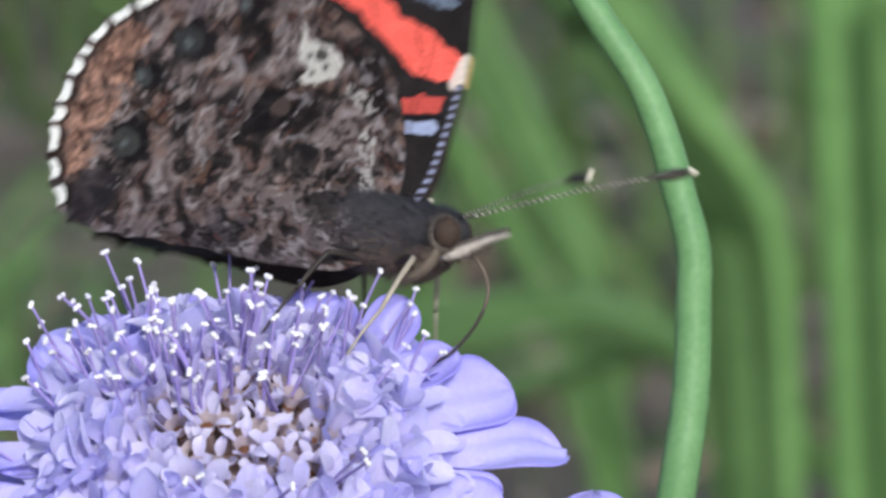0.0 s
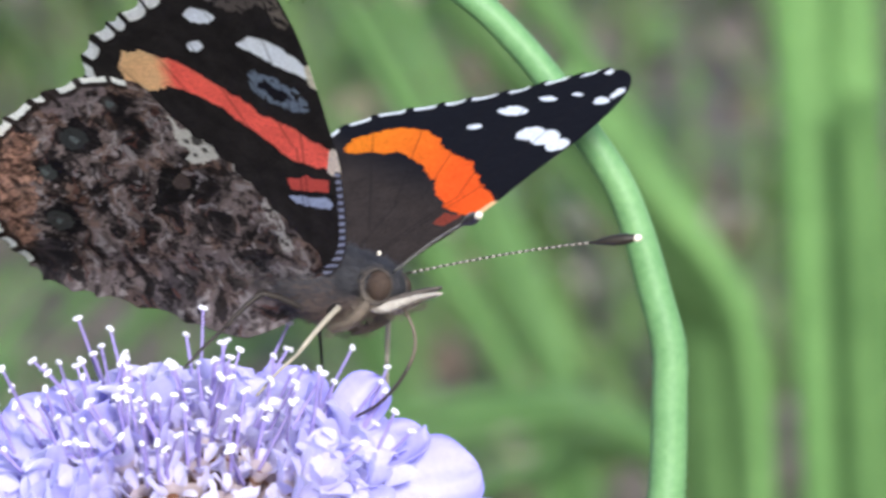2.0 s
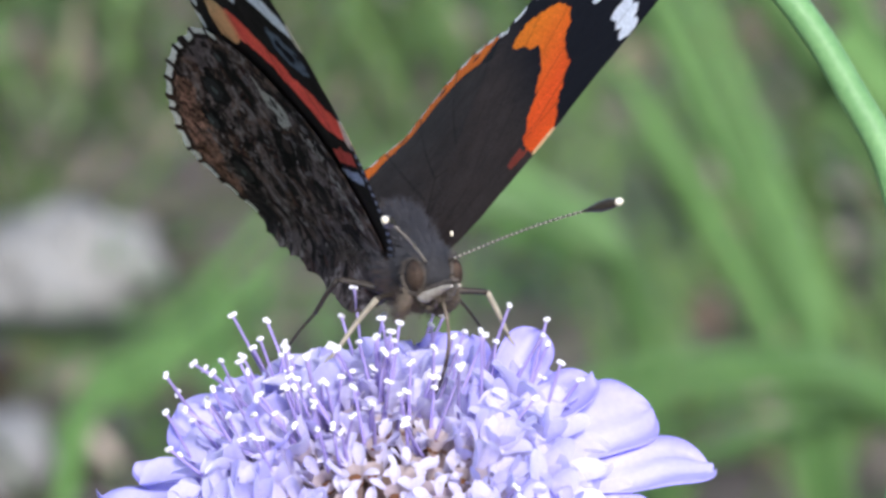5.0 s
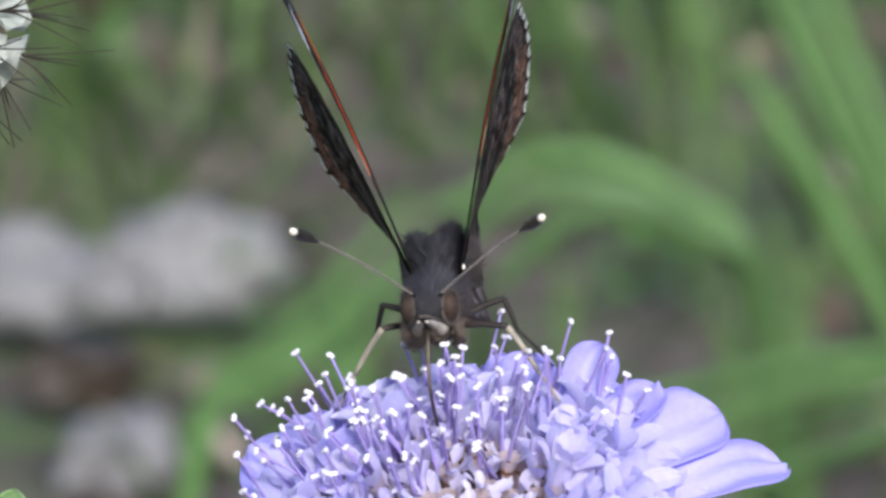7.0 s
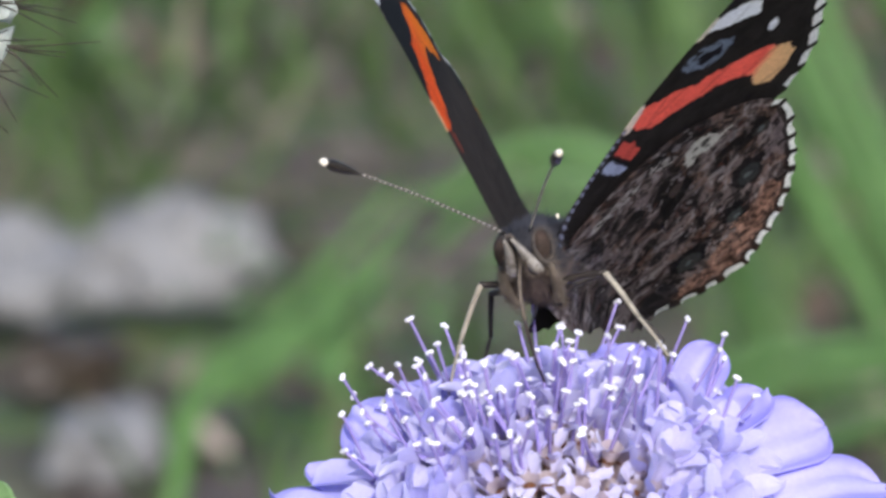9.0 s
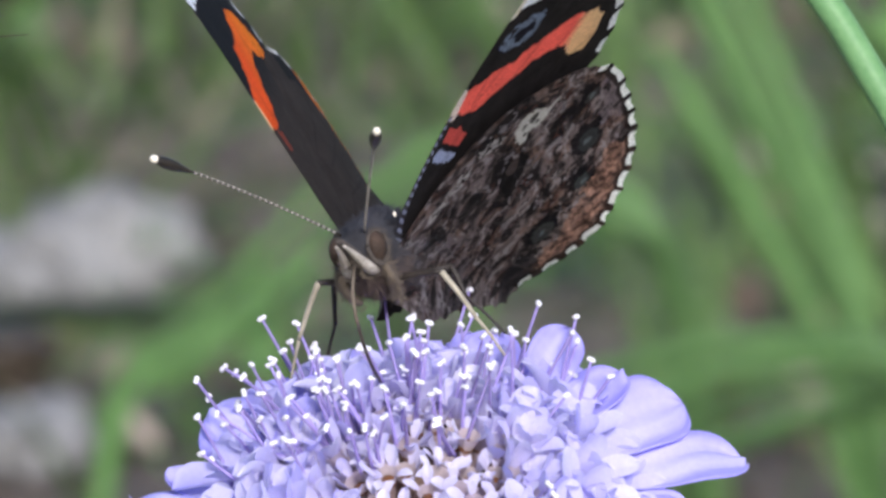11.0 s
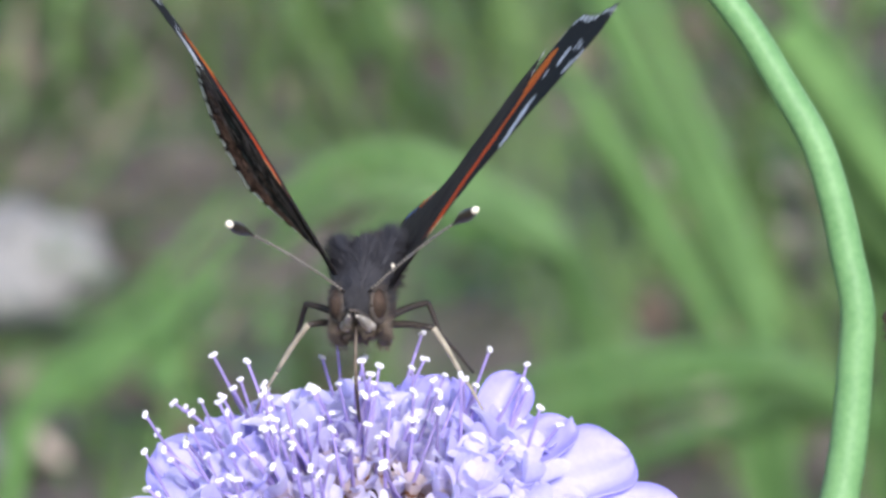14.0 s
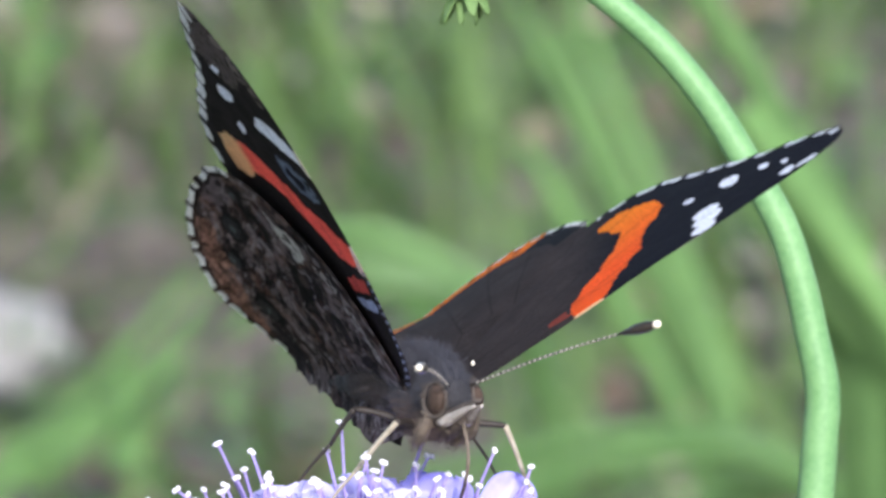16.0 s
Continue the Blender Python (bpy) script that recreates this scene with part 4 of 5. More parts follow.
    fur(bf, "fur", [((3.0, 0, 0.9), (3.45, 1.18, 2.02)), ((3.3, 0, -0.25), (3.45, 1.6, 1.7)), ((1.6, 0, 1.2), (2.8, 1.25, 2.0)), ((7.2, 0, 0.65), (1.4, 1.25, 1.35)), ((5.9, 0, 0.7), (1.4, 1.5, 1.6))], 20000, 0.85, 3, "short blue-grey hairs")
    fur(bf, "abdomen_fur", [((-2.8, 0, 0.5), (3.6, 1.5, 1.4)), ((-0.8, 0, 0.9), (2.6, 1.5, 1.8))], 9000, 1.1, 4, "short grey-brown hairs", M_BACK)
    fur(bf, "chest_fur", [((5.6, 0, -0.8), (2.0, 1.35, 1.3)), ((4.0, 0, -1.0), (2.4, 1.6, 1.2)), ((3.4, 0, -0.3), (3.2, 1.66, 1.6))], 7000, 0.7, 6, "brown hairs of the chest", M_CHEST)
    fur(bf, "face_fur", [((8.0, 0.62, -0.9), (1.0, 0.35, 0.4)), ((8.0, -0.62, -0.9), (1.0, 0.35, 0.4)), ((9.2, 0.42, -0.3), (0.9, 0.22, 0.3)), ((9.2, -0.42, -0.3), (0.9, 0.22, 0.3))], 700, 0.45, 9, "tan hairs of the face", M_FACE, 0.8)
    pts = smooth_line([Vector(q) * MM for q in ((9.0, 0, -0.6), (9.9, 0, -1.9), (10.1, 0, -3.3), (9.4, 0, -5.0), (8.1, 0, -6.6), (6.6, 0, -7.6))], 6)
    v, f = tube(pts[:16], lambda t: (0.10 + 0.02 * t) * MM, 8)
    upper = part("proboscis", mesh_of("proboscis", v, f, M_FACE), bf, "thin tan proboscis reaching into the flower")
    v, f = tube(pts[15:], lambda t: (0.125 - 0.03 * t) * MM, 8)
    part("proboscis_tip", mesh_of("proboscis_tip", v, f, M_PROBOSCIS), upper, "black end of the proboscis")
    leg([(4.5, -1.2, -1.4), (6.3, -3.2, -1.0), (5.0, -5.3, -4.2), (3.4, -6.8, -7.0)], bf, True)
    leg([(4.5, 1.2, -1.4), (5.4, 4.4, -1.4), (4.8, 6.0, -4.4), (4.4, 7.4, -7.0)], bf, True)
    leg([(2.5, -1.3, -1.4), (1.0, -3.8, -0.8), (-0.8, -4.6, -3.2), (-2.4, -6.2, -6.0)], bf, False)
    leg([(2.5, 1.3, -1.4), (0.6, 3.7, -0.8), (0.6, 4.4, -2.8), (0.0, 6.4, -5.4)], bf, False)
    v, f = blob((5.6 * MM, 2.0 * MM, 2.5 * MM), (0.13 * MM, 0.10 * MM, 0.17 * MM), 8, 10, 0.3, 3)
    part("shoulder_speck", mesh_of("shoulder_speck", v, f, M_CREAM), bf, "white speck at the shoulder")
    wings = {}
    for s, w in ((-1, "right"), (1, "left")):
        wings["fore", w] = wing("forewing", s, FORE, (10, 0.4), (fore_upper, fore_under), 0.5, 0.0, 0.0, "black wing with an orange-red band and white spots", bf)
        wings["hind", w] = wing("hindwing", s, HIND, (6.5, -8.5), (hind_upper, hind_under), 0.5, -0.17, 0.0083, "brown marbled wing with an orange border above", bf)
        fur(wings["hind", w], "root_hair", [((-1.5, s * 0.7, 1.1), (4.5, 1.3, 0.8)), ((-3.5, s * 1.0, 1.0), (4.0, 1.5, 0.7))], 5000, 1.0, 70 + s, "soft blue-grey hairs at the wing's root")
        wings["antenna", w] = antenna(s, bf)
    return bf, wings


# ---- neighbouring plants ----
def build_arching_stem():
    st = thing("arching_stem", "pale green arching stem with a nodding green bud", "plant")
    pts = [(5.3, 33.5, 375.4), (6.2, 33.6, 377.4), (8.4, 33.5, 378.0), (11.6, 33.2, 376.0), (15.2, 32.8, 373.4), (18.2, 32.3, 370.7), (21.1, 31.7, 367.1), (23.3, 31.1, 363.5),
           (25.4, 30.4, 359.9), (26.6, 29.8, 356.3), (27.4, 29.2, 352.7), (28.1, 28.5, 349.1), (27.9, 27.9, 345.5), (27.6, 27.3, 341.8), (27.2, 26.7, 338.9),
           (26.0, 25.8, 333.3), (22.0, 25, 315), (16, 26, 280), (12, 30, 200), (10, 34, 90), (10, 36, -6)]
    v, f = tube(smooth_line([Vector(p) * MM for p in pts], 7), lambda t: (0.78 + 0.72 * min(t, 0.7)) * MM, 12)
    part("stem", mesh_of("stem", v, f, M_STEM), st)
    v, f = blob((5.2 * MM, 33.5 * MM, 375.4 * MM), (1.7 * MM, 1.7 * MM, 1.5 * MM), 10, 14, 0.15, 4)
    part("bud", mesh_of("bud", v, f, M_CALYX), st, "round green bud")
    rnd = random.Random(8)
    for i in range(9):
        v, f = strip(rnd.uniform(2.8, 4.0) * MM, 1.1 * MM, -0.35, 0.3, 8, 4, 0.3, 0.6, 0.05, i * 2.0, 0.12 * MM, 1.4)
        az = 2 * math.pi * i / 9
        m = Matrix.Translation((5.2 * MM, 33.5 * MM, 375.4 * MM)) @ Matrix.Rotation(az, 4, "Z") @ Matrix.Rotation(radians(rnd.uniform(30, 70)), 4, "Y")
        part("bract", mesh_of("bract", v, f, M_CALYX), st, "", m)
    return st


def build_seed_head():
    sh = thing("seed_head", "ripe scabious seed head with papery cups and dark bristles", "seed head")
    c = Vector((-40.9, 2.0, 371.7)) * MM
    v, f = blob((0, 0, 0), (3.0 * MM, 3.0 * MM, 3.2 * MM), 10, 14, 0.1, 3)
    part("core", mesh_of("core", [p + c for p in v], f, M_SEED), sh, "brown seed core")
    rnd = random.Random(21)
    cups = []
    for kind in range(3):
        b = Build()
        for k in range(12):
            a = 2 * math.pi * k / 12
            for z, r in ((0, 0.35), (0.9, 0.55), (1.7, 0.95), (2.3, 1.20 + 0.2 * (k % 2) + rnd.uniform(-0.15, 0.15))):
                b.v.append((r * MM * math.cos(a), r * MM * math.sin(a), (z + rnd.uniform(-0.1, 0.1)) * MM))
        for k in range(12):
            k2 = (k + 1) % 12
            for j in range(3):
                b.f.append((k * 4 + j, k2 * 4 + j, k2 * 4 + j + 1, k * 4 + j + 1))
        hair = Build()
        for k in range(5):
            a = 2 * math.pi * k / 5 + rnd.uniform(-0.3, 0.3)
            w = Vector((math.cos(a), math.sin(a), 0))
            droop = Vector((0, 0, -1)) if kind else Vector((0, 0, 0))
            reach = rnd.uniform(0.85, 1.2)
            tip = w * 2.1 * reach * MM + Vector((0, 0, 6.6 * reach * MM)) + droop * rnd.uniform(0, 1.0) * MM
            v, f = tube(smooth_line([Vector((0, 0, 1.2 * MM)), w * 0.45 * MM + Vector((0, 0, 3.2 * MM)), tip], 5), lambda t: (0.085 - 0.05 * t) * MM, 5)
            hair.add(v, f)
        cups.append((b.mesh("papery_cup", M_PAPER), hair.mesh("bristles", M_AWN)))
    for i in range(19):
        z = 1 - 2 * (i + 0.5) / 19
        a = i * 2.399963
        d = Vector((math.sqrt(1 - z * z) * math.cos(a), math.sqrt(1 - z * z) * math.sin(a), z))
        m = Matrix.Translation(c + d * rnd.uniform(2.0, 2.7) * MM) @ d.to_track_quat("Z", "Y").to_matrix().to_4x4() @ Matrix.Rotation(rnd.uniform(0, 6), 4, "Z") @ Matrix.Rotation(rnd.uniform(-0.3, 0.3), 4, "X")
        cup, bristle = cups[i % 3]
        p = part("papery_cup", cup, sh, "", m)
        part("bristles", bristle, p, "dark bristles" if i == 0 else "")
    v, f = tube(smooth_line([c, c + Vector((-6, 2, -12)) * MM, c + Vector((-16, 8, -60)) * MM, (c.x - 0.02, c.y + 0.02, 0.15), (c.x - 0.02, c.y + 0.02, -0.006)], 6), 0.8 * MM, 8)
    part("stalk", mesh_of("stalk", v, f, M_STEM), sh)


def build_leafy_herb():
    hb = thing("yellow_herb", "small green herb with pointed leaves and a yellow flower", "plant")
    base = Vector((-40.5, 16.5, 333.0)) * MM
    v, f = tube(smooth_line([base + Vector((0, 0, 2)) * MM, base + Vector((1, 2, -40)) * MM, Vector((base.x, base.y + 0.01, 0.15)), Vector((base.x + 0.004, base.y + 0.012, -0.006))], 6), 0.9 * MM, 8)
    part("stem", mesh_of("stem", v, f, M_STEM), hb)
    for k, (dx, tilt, L, W, az) in enumerate(((0.5, -75, 6.2, 4.2, 20), (2.6, -60, 4.0, 2.6, 10), (5.8, -80, 3.4, 0.7, 40), (7.4, -70, 3.2, 0.7, -20), (-2.0, -50, 6, 2.6, 170))):
        v, f = strip(L * MM, W * MM, 0.4, 0.4, 10, 6, 0.35, 0.5, 0.05, k * 3.3, 0.15 * MM, 1.3)
        m = Matrix.Translation(base + Vector((dx, 0, 1.0)) * MM) @ Matrix.Rotation(radians(az), 4, "Z") @ Matrix.Rotation(radians(tilt), 4, "Y") @ Matrix.Rotation(radians(70), 4, "X")
        part("leaf", mesh_of("leaf", v, f, M_LEAF), hb, "", m)
    for k in range(6):
        v, f = strip(2.6 * MM, 1.7 * MM, 0.3, 0.3, 6, 4, 0.6, 0.4, 0.08, 40 + k, 0.1 * MM)
        m = Matrix.Translation(base + Vector((3.2, 0.4, 0.9)) * MM) @ Matrix.Rotation(k * 1.05, 4, "Z") @ Matrix.Rotation(radians(-35), 4, "Y")
        part("yellow_petal", mesh_of("yellow_petal", v, f, M_YELLOW), hb, "", m)


def build_second_flower():
    """A neighbouring flower head whose highest petal reaches its origin."""
    rnd = random.Random(19)
    fl = thing("scabious_flower", "small lilac scabious flower head beside a larger one", "flower")
    c = Vector((0, 3, -13.5)) * MM
    v, f = blob(c, (5 * MM, 5 * MM, 3 * MM), 10, 18, 0.1, 3)
    part("receptacle", mesh_of("receptacle", v, f, M_SEED), fl)
    for i in range(14):
        me = petal_mesh(900 + i * 2.1, 12.0 if i == 0 else rnd.uniform(7, 8.5), rnd.uniform(4.2, 5.4), -0.25, 0.2, 0.12, 1.4)
        m = Matrix.Translation(c) @ Matrix.Rotation(2 * math.pi * i / 14 - math.pi / 2, 4, "Z") @ Matrix.Translation((3.0 * MM, 0, 1.2 * MM)) @ Matrix.Rotation(radians(-88 if i == 0 else -rnd.uniform(0, 22)), 4, "Y")
        part("petal", me, fl, "", m)
    kinds = [floret_mesh(950 + i, (0.5, 1.2), 0.9, (0.46, 0.30, 0.27), (1.2, 2.0)) for i in range(4)]
    for i in range(36):
        r, a = 4.6 * math.sqrt((i + 0.5) / 36), i * 2.399963
        part("floret", kinds[i % 4], fl, "", Matrix.Translation(c + Vector((r * math.cos(a), r * math.sin(a), 3.2 - 0.06 * r * r)) * MM))
    v, f = tube(smooth_line([c, c + Vector((0, 3, -60)) * MM, c + Vector((2, 8, -200)) * MM, c + Vector((4, 10, -336)) * MM], 6), 0.9 * MM, 8)
    part("stalk", mesh_of("stalk", v, f, M_STEM), fl)
    return fl


build_ground()
build_grass()
build_litter()
build_low_herbs()
arching_stem = build_arching_stem()
build_seed_head()
build_leafy_herb()
stone(-0.127, 1.90, 0.026, 0.022, 1, 10)
stone(-0.174, 1.885, 0.030, 0.017, 2, 40)
stone(-0.135, 1.65, 0.022, 0.012, 3, 70)
stone(-0.24, 1.76, 0.028, 0.016, 4, 20)
# two near-black lumps added in place of the shaded hollows between the stones
stone(-0.150, 1.752, 0.019, 0.013, 7, 30, M_AWN, "dark lump in place of the shaded hollow between pale stones")
stone(-0.107, 1.645, 0.012, 0.008, 9, 80, M_AWN, "dark lump in place of the shaded hollow between pale stones")
grass_tuft([(0.042, 1.38, -0.01), (0.038, 1.38, 0.06), (0.030, 1.38, 0.106), (0.013, 1.38, 0.119), (-0.003, 1.38, 0.125), (-0.020, 1.38, 0.122), (-0.034, 1.38, 0.110)], 0.006, "arching tuft of broad green grass leaves on earth", 4, 0.008, 60)
grass_tuft([(0.145, 1.2, -0.01), (0.125, 1.2, 0.07), (0.084, 1.18, 0.114), (0.055, 1.18, 0.117), (0.015, 1.18, 0.106)], 0.005, "arching tuft of broad green grass leaves on earth", 5, 0.007, 61)
grass_tuft([(0.080, 0.985, -0.01), (0.088, 0.985, 0.09), (0.0887, 0.985, 0.161), (0.0845, 0.985, 0.190), (0.0697, 0.985, 0.215), (0.05, 0.985, 0.245)], 0.008, "upright tuft of broad green grass leaves on earth", 6, 0.01, 62)
grass_tuft([(0.11, 0.98, -0.01), (0.110, 0.98, 0.14), (0.108, 0.98, 0.27)], 0.009, "upright tuft of broad green grass leaves on earth", 5, 0.012, 63)
grass_tuft([(0.085, 1.45, -0.01), (0.075, 1.45, 0.07), (0.055, 1.45, 0.12), (0.030, 1.45, 0.17)], 0.007, "upright tuft of broad green grass leaves on earth", 6, 0.012, 64)
grass_tuft([(-0.10, 1.28, -0.01), (-0.092, 1.28, 0.085), (-0.07, 1.28, 0.105), (-0.042, 1.28, 0.134)], 0.003, "leaning tuft of narrow green grass leaves on earth", 5, 0.008, 65)


def build_ant():
    """A small dark ant, head towards -z, its belly towards -x."""
    an = thing("ant", "small dark ant crawling down the green stem", "ant")
    for nm, z, r, ln in (("gaster", 0.75, 0.30, 0.48), ("middle", 0.05, 0.20, 0.32), ("head", -0.55, 0.22, 0.26)):
        v, f = blob((0, 0, 0), (ln * MM, r * MM, r * MM), 10, 12, 0.08, 3)
        turn = Matrix.Translation((0.32 * MM, 0, z * MM)) @ Matrix.Rotation(math.pi / 2, 4, "Y")
        part(nm, mesh_of(nm, [turn @ p for p in v], f, M_AWN), an)
    for s in (-1, 1):
        for z, dz in ((0.2, 0.5), (0.05, 0.0), (-0.1, -0.5)):
            pts = [Vector(q) * MM for q in ((0.3, 0, z), (0.55, s * 0.4, z + dz * 0.5), (-0.1, s * 0.75, z + dz))]
            v, f = tube(smooth_line(pts, 3), 0.05 * MM, 5)
            part("leg", mesh_of("leg", v, f, M_AWN), an)
        pts = [Vector(q) * MM for q in ((0.35, s * 0.08, -0.75), (0.5, s * 0.3, -1.0), (0.35, s * 0.4, -1.3))]
        v, f = tube(smooth_line(pts, 3), 0.035 * MM, 5)
        part("feeler", mesh_of("feeler", v, f, M_AWN), an)
    return an


ant = build_ant()
flower = build_flower()
second_flower = build_second_flower()
butterfly, wings = build_butterfly()

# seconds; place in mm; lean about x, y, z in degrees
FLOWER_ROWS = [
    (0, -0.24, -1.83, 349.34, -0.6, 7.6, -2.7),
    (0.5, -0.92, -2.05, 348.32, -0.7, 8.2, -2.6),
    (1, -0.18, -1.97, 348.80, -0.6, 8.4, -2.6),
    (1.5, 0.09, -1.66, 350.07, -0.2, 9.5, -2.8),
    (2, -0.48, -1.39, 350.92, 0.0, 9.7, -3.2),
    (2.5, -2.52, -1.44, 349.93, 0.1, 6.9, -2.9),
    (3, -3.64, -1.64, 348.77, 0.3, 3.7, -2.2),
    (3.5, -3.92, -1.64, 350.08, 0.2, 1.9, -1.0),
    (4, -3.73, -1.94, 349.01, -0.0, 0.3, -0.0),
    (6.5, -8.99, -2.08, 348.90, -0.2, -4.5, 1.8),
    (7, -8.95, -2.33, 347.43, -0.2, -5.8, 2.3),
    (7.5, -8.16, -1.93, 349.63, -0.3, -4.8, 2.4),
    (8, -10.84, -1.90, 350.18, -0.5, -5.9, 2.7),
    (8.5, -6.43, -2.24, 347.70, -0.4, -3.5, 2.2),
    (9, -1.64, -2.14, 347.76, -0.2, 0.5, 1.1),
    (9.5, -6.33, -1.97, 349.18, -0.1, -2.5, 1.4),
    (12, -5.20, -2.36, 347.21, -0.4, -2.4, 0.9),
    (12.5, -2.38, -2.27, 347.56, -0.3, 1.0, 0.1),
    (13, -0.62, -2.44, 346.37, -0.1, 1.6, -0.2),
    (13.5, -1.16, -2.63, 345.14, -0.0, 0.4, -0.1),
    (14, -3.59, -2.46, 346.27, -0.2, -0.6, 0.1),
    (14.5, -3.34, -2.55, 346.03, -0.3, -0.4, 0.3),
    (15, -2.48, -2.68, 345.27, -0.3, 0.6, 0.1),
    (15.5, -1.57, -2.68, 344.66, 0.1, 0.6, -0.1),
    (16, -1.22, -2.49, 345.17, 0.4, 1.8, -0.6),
]
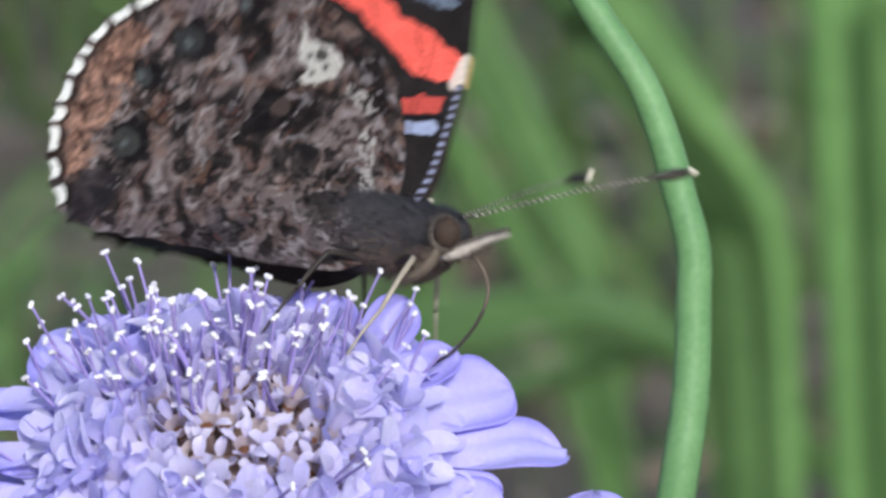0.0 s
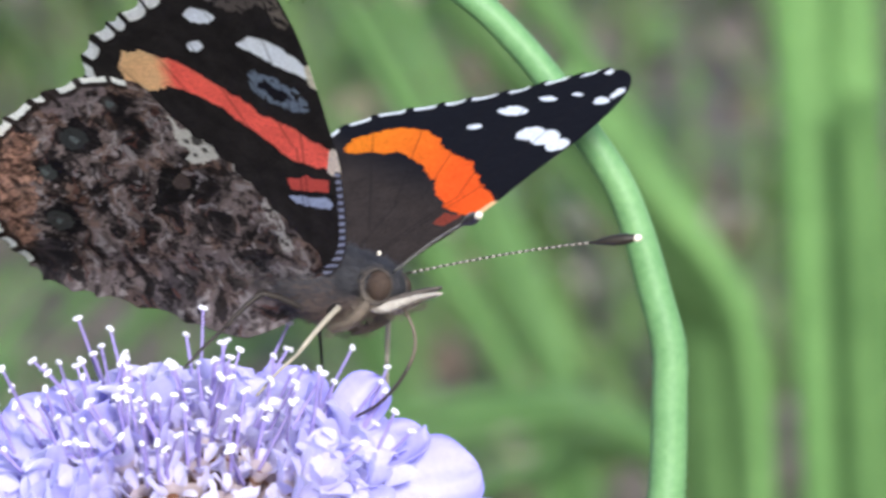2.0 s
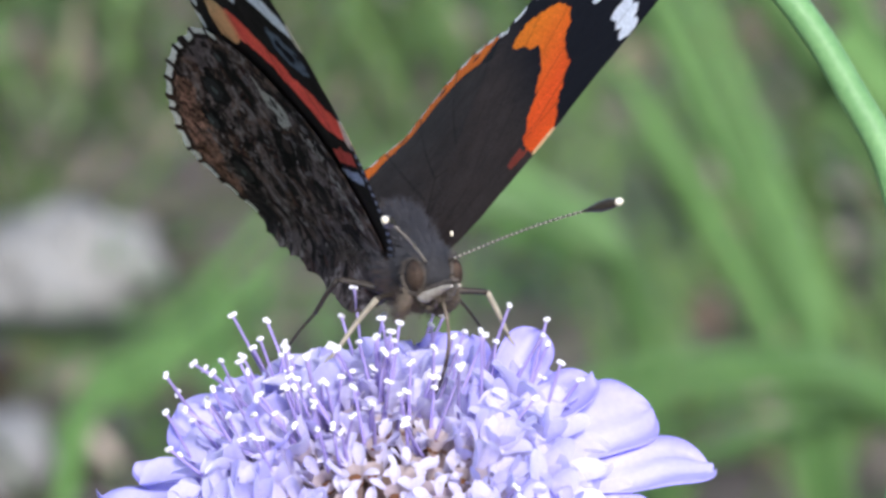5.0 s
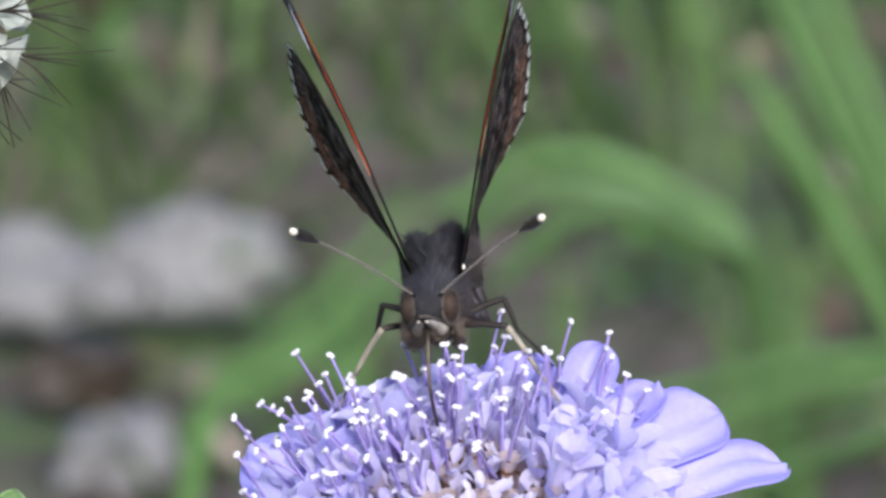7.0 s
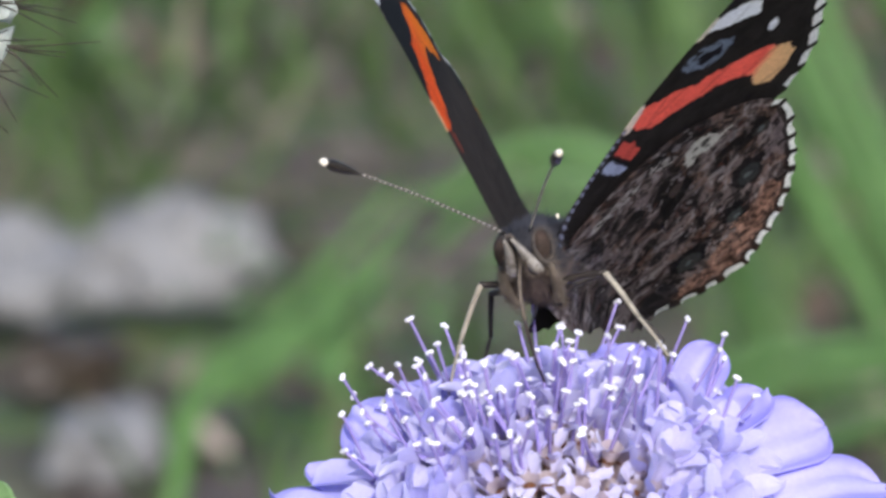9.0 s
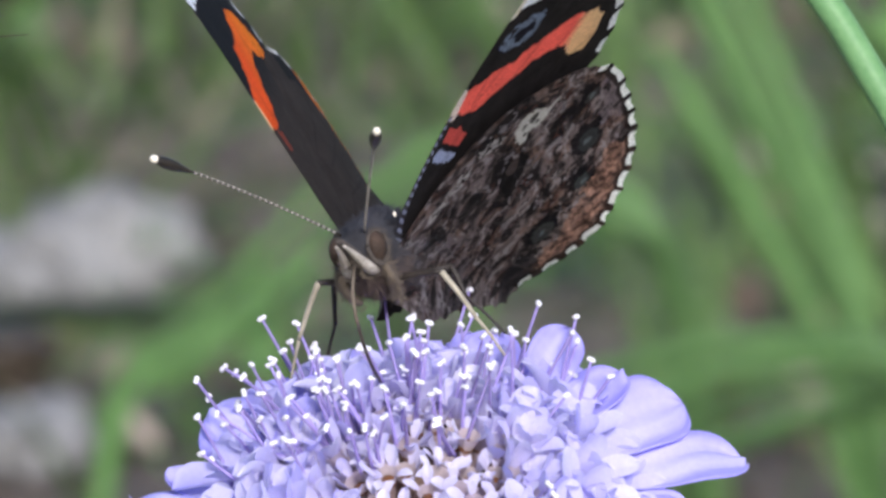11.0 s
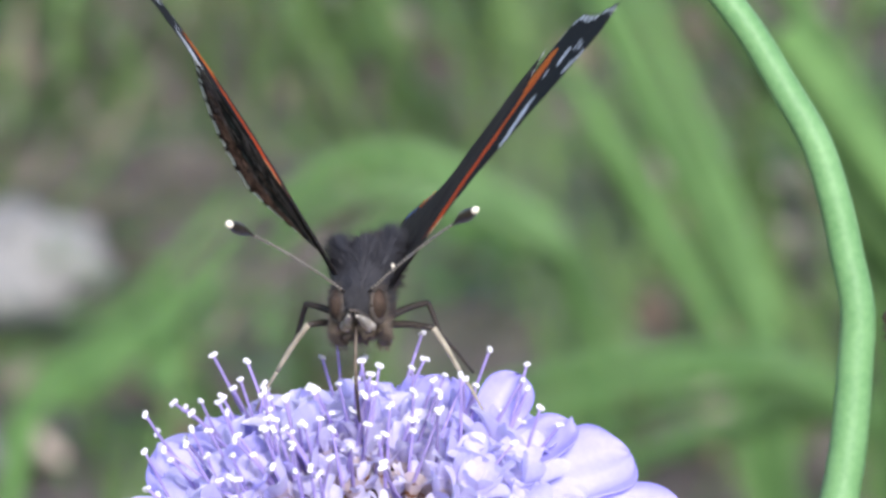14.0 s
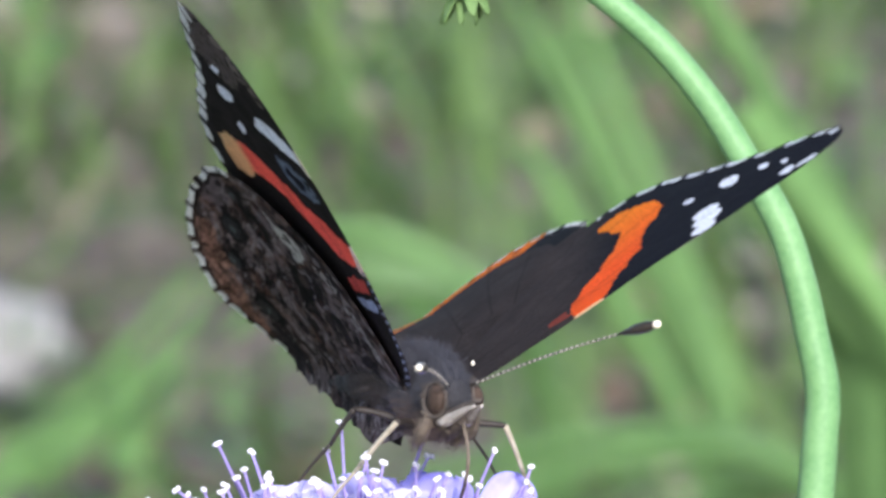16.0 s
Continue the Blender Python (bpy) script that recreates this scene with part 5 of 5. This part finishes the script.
# seconds; place in mm; roll, pitch, yaw; lift of the right and left wings; sweep of the right and left forewings; twist of the right and left wings; turn and rise of the right and left antennae; extra lift, then extra twist, of the right and left hindwings
BUTTERFLY_ROWS = [
    (0, 4.42, 5.29, 355.49, -11.2, 1.4, -20, 104, 72, 6.2, 9, -9.6, 3, -40.5, 10.7, 36.8, 12.6, -0.3, -0.5, -0.4, 0),
    (0.2, 6.37, 5.21, 356.33, -2.5, 19.5, -45, 50, 23, -3.7, 9, -6, -5.4, -36.3, 15, 27.9, 15.3, 0.7, -0.5, -0, 0),
    (0.3, 5.43, 5.22, 354.91, -2.3, 16.9, -39.9, 47.9, 22.2, -3.7, 5.7, -13.1, -6.3, -34.1, 17.2, 23.4, 16.7, 1, -0.5, 0.1, 0),
    (0.5, 3.9, 5.14, 355.1, -6.3, 15.5, -37.5, 46.6, 29.4, -0.4, 5.2, -9.1, -1.7, -29.9, 21.6, 14.5, 19.4, 1.9, -0.5, 0.4, 0),
    (0.8, 3.69, 5.33, 356.58, -6.3, 15.6, -32.5, 65.6, 62.9, 0.1, 4.8, -5.7, -3.6, -34.2, 19.5, 11.1, 19, 1.6, -0.5, -1.1, 0),
    (1, 4.27, 5.48, 356.17, -9.8, 9.6, -31.8, 47.4, 38.3, 0.9, 1.4, -5.4, -4, -37.1, 18.1, 8.8, 18.7, 0.5, -0.5, -1.6, 0),
    (1.5, 4.48, 5.59, 357.35, -7.4, 11.7, -41.3, 68, 43.9, 4.3, 9.9, -10.8, 0.6, -26.2, 21.4, 17.2, 19.4, -0.5, -0.5, -2, 0),
    (2, 2.94, 6.2, 358.92, -13.4, 4, -32.9, 41.8, 32.4, 2.6, -0.2, -2.1, -1.1, -41, 15.9, 11.4, 15.2, 1.6, -0.5, -2.1, 0),
    (2.3, 1.74, 6.24, 357.25, -7.7, 8, -43.9, 78, 62.2, 7.6, 0.6, -6.9, -2.8, -37.1, 14.6, 16, 14.5, -0.3, -0.5, -1.2, 0),
    (2.5, 0.09, 6.34, 358.73, -13.1, -2.8, -43.5, 33.1, 40.5, -1.8, 1.1, -2.3, -2.1, -34.6, 13.7, 19.1, 14, -0.9, -0.5, -0.3, 0),
    (2.7, -1.71, 6.03, 360.09, -3.2, -2.2, -46.9, 36.5, 27.3, -1.6, 4.9, -3.3, -10, -33.3, 16.4, 22.2, 14.7, -0.9, -0.5, -0.3, 0),
    (3, -2.83, 5.55, 356.55, 0.1, 4.2, -55.8, 70.3, 56.1, 1.7, 0.8, -5.4, -2.7, -31.5, 20.4, 26.9, 15.7, -1, -0.5, -0.3, 0),
    (3.2, -5.32, 5.61, 357.5, 2.8, 3.7, -51.2, 48.8, 26.5, -3.4, 6.8, -5, -7, -31.1, 19.1, 26.3, 15.6, -0.7, -0.5, -0.3, 0),
    (3.4, -3.23, 5.66, 359.11, -0.2, -1.2, -52, 39.1, 28.1, -2.8, 5.4, -5.3, -3.4, -30.7, 17.8, 25.8, 15.6, -0.4, -0.5, -0.3, 0),
    (3.5, -4.12, 5.68, 358.78, -0.9, -3.9, -56.4, 51.1, 39.4, 0.2, 2.3, -5.9, -4.1, -30.5, 17.1, 25.5, 15.5, -0.2, -0.5, -0.3, 0),
    (4, -4.05, 5.39, 357.1, -0.7, -2.2, -56.6, 60.9, 50.4, 2.7, 0.7, -3.1, -3.3, -31.4, 20.2, 24.8, 18.9, -1.4, -0.5, 0.5, 0),
    (6.5, -11.66, 5.24, 356.77, 2.8, 4.5, -93.8, 58.4, 55.4, 0.3, 3.8, -6.6, -0, -26.3, 23.1, 32.4, 24.8, -0.5, -0.5, 0, 0),
    (7, -11, 5.11, 355.16, 3.6, 3.6, -95.4, 68.4, 74.4, -2.1, 8.2, -11.5, 4, -23.7, 28.5, 36.4, 28, -3.2, -0.5, -0.3, 0),
    (7.5, -12.48, 5.59, 356.88, 3.4, 1.2, -87.1, 53, 52, 1.2, 2, -2.5, -8.5, -33.5, 24, 24.4, 26.5, -0.5, -0.5, 0, 0),
    (8, -15.89, 5.9, 358.61, 2.8, -10.4, -89.8, 47.8, 45.9, -6.4, -2.3, -8, -5.4, -32, 21, 24.4, 19.7, -0.5, -1.5, 4, -0.9),
    (8.5, -9.76, 5.87, 356.67, -1.4, -12.4, -99.4, 52.3, 55.9, -17, -2.4, -6.5, -2.6, -26.4, 18.9, 32.2, 25, -0.9, -2.1, -2, 2.6),
    (9, -3.46, 5.31, 355.47, 12.2, -17, -103.4, 70.6, 36, -6.8, -5, -1.8, -6.8, -32.6, 16, 21.2, 7.4, -0.5, -1, 3, 1.8),
    (9.2, -7.79, 5.44, 355.25, 2.5, -11.6, -98, 69.4, 61.7, 5.3, -12.7, -4.2, -7.3, -33.6, 15.4, 20.1, 9.1, -0.5, -1.4, 3, 0.5),
    (9.5, -9.08, 5.56, 357.39, 10.7, -17.2, -102.3, 51.4, 39.1, -3.7, -1, -5.7, -7.5, -35, 14.4, 18.5, 11.7, -0.5, -1.5, 6, -2.5),
    (12, -7.59, 5.09, 354.67, 11.2, -9.8, -106.8, 71.9, 48.6, -2.2, -0.5, -3.5, -2.9, -28.7, 24, 26.1, 19.3, -0.5, -4.5, 3, 1.5),
    (12.5, -3.55, 5.19, 355.11, 13, -14.2, -108.3, 66.2, 35.1, -5.3, -0.3, -2.8, -1.9, -27.4, 23.9, 27.4, 16.1, -0.5, -1.5, 0, 2.6),
    (13, -1.76, 4.78, 353.85, 13, -12, -107.9, 62.9, 30.1, -2, 3, -4.1, -0.9, -24.8, 23.9, 28.9, 16.4, -0.5, -2.3, 0, 0.6),
    (13.3, -3.49, 4.74, 354.53, 5.8, -17.5, -93.5, 56.8, 48.3, -1.2, -5.3, -5.2, -6.6, -29.3, 25.3, 28.8, 23.2, -0.5, -2.1, 0, -0.9),
    (13.5, -2.7, 4.69, 352.75, -0, 3.7, -90.8, 52.7, 37.7, -0.8, -0.8, -5.9, -8.6, -32.3, 26.3, 28.8, 27.8, -0.5, -2.1, 0, 1.5),
    (14, -4.58, 4.9, 355.09, 0.9, 1.1, -94.4, 57.3, 52.8, -5.3, -21.9, -9.7, 0.1, -24.6, 25.9, 34, 28.3, -0.3, -0.5, 0.2, 3),
    (14.3, -3.83, 4.87, 353.58, 0.8, 6.9, -77.9, 47.8, 34.3, -8.5, -7.8, -7.3, -7.4, -26.4, 25.2, 31.5, 27.3, -0.2, -0.5, 0.4, 3),
    (14.5, -4.09, 4.88, 353.74, 2.6, 7.7, -84.9, 57.9, 45.1, 3.3, -1.2, -6.3, -2.8, -27.6, 24.7, 29.8, 26.7, -0.1, -0.5, 0.5, 3),
    (14.7, -3.21, 4.84, 353.64, 0.1, 6.5, -81.4, 65.8, 49.6, 10, 4.8, -9.7, -1.1, -24.2, 25.1, 32.2, 25.7, -0.7, -0.5, 0.2, 3),
    (15, -2.19, 4.81, 352.98, 7.4, 14, -89.8, 64.8, 39.7, -7.1, 7, -14.8, -5.7, -19.1, 25.5, 35.8, 24.1, -1.7, -0.5, -0.3, 3),
    (15.5, -1.23, 4.6, 352.12, 2, 16.2, -83.9, 66.6, 48.9, 9.7, 5.4, -8.1, -6, -27.8, 29.2, 32.8, 31.1, -0.6, -0.5, -0.2, 3),
    (16, 0.09, 4.64, 353.46, -3.5, -3.1, -67.5, 55.1, 36.9, 2.6, -9.2, 0.6, -3.7, -29.9, 10, 27.6, 19.6, -2.7, -0.5, 1.1, 3),
]


# seconds; place in mm; tilt of the ant's body with the stem
ANT_ROWS = [(0, 9.5, 33.4, 378.3, 80), (9.5, 11.4, 33.2, 376.6, 60), (11, 15.9, 32.3, 371.4, 48), (12, 22.7, 30.8, 362.0, 24), (13, 26.1, 29.8, 356.7, 14),
            (13.5, 28.0, 29.2, 352.7, 8), (14, 28.5, 28.4, 348.0, 3), (15.5, 28.4, 27.0, 340.0, -4), (16, 28.1, 26.6, 337.4, -6)]
# seconds; sideways sway of the arching stem in degrees
SWAY = [(0, -0.04), (0.5, 0), (1, -0.02), (2, -0.02), (3, 0.02), (3.5, 0.02), (4, -0.04), (9.5, -0.16), (12, -0.34), (12.5, -0.21), (13, -0.17), (13.5, -0.2), (14, -0.2), (14.5, -0.22), (15, -0.29), (15.5, -0.23), (16, -0.17)]
# seconds; place in mm of the second flower's highest petal
SECOND_ROWS = [(0, 19.2, -2.4, 341.2), (0.7, 19.2, -2.4, 341.2), (4, 16.0, -2.4, 340.0), (6.5, 11.0, -2.4, 340.6), (8, 7.9, -2.4, 342.8), (9, 14.0, -2.4, 340.6), (12, 13.0, -2.4, 340.0), (16, 15.0, -2.4, 339.0)]
HINGE = (2.59, 1.09, 0.30)


def motions():
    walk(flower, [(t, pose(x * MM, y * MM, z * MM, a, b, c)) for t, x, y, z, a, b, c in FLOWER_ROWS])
    walk(butterfly, [(r[0], pose(r[1] * MM, r[2] * MM, r[3] * MM, r[4], r[5], r[6])) for r in BUTTERFLY_ROWS])
    walk(second_flower, [(t, pose(x * MM, y * MM, z * MM)) for t, x, y, z in SECOND_ROWS])
    walk(arching_stem, [(t, pose(0, 0, 0, 0, a, 0)) for t, a in SWAY])
    walk(ant, [(t, pose(x * MM, y * MM, z * MM, 0, -a, 0)) for t, x, y, z, a in ANT_ROWS])
    for w, s, k in (("right", -1, 0), ("left", 1, 1)):
        root = pose(HINGE[0] * MM, s * HINGE[1] * MM, HINGE[2] * MM)
        tip = [(r[0], pose(8.4 * MM, s * 0.75 * MM, 1.5 * MM, 0, -r[14 + 2 * k], r[13 + 2 * k])) for r in BUTTERFLY_ROWS]
        walk(wings["fore", w], [(r[0], root @ pose(0, 0, 0, s * r[7 + k]) @ pose(0, 0, 0, 0, r[11 + k], 0) @ pose(0, 0, 0, 0, 0, s * (r[9 + k] + 4.5))) for r in BUTTERFLY_ROWS])
        walk(wings["hind", w], [(r[0], root @ pose(0, 0, 0, s * (r[7 + k] + r[17 + k])) @ pose(0, 0, 0, 0, r[11 + k] + r[19 + k], 0)) for r in BUTTERFLY_ROWS])
        walk(wings["antenna", w], tip)


motions()
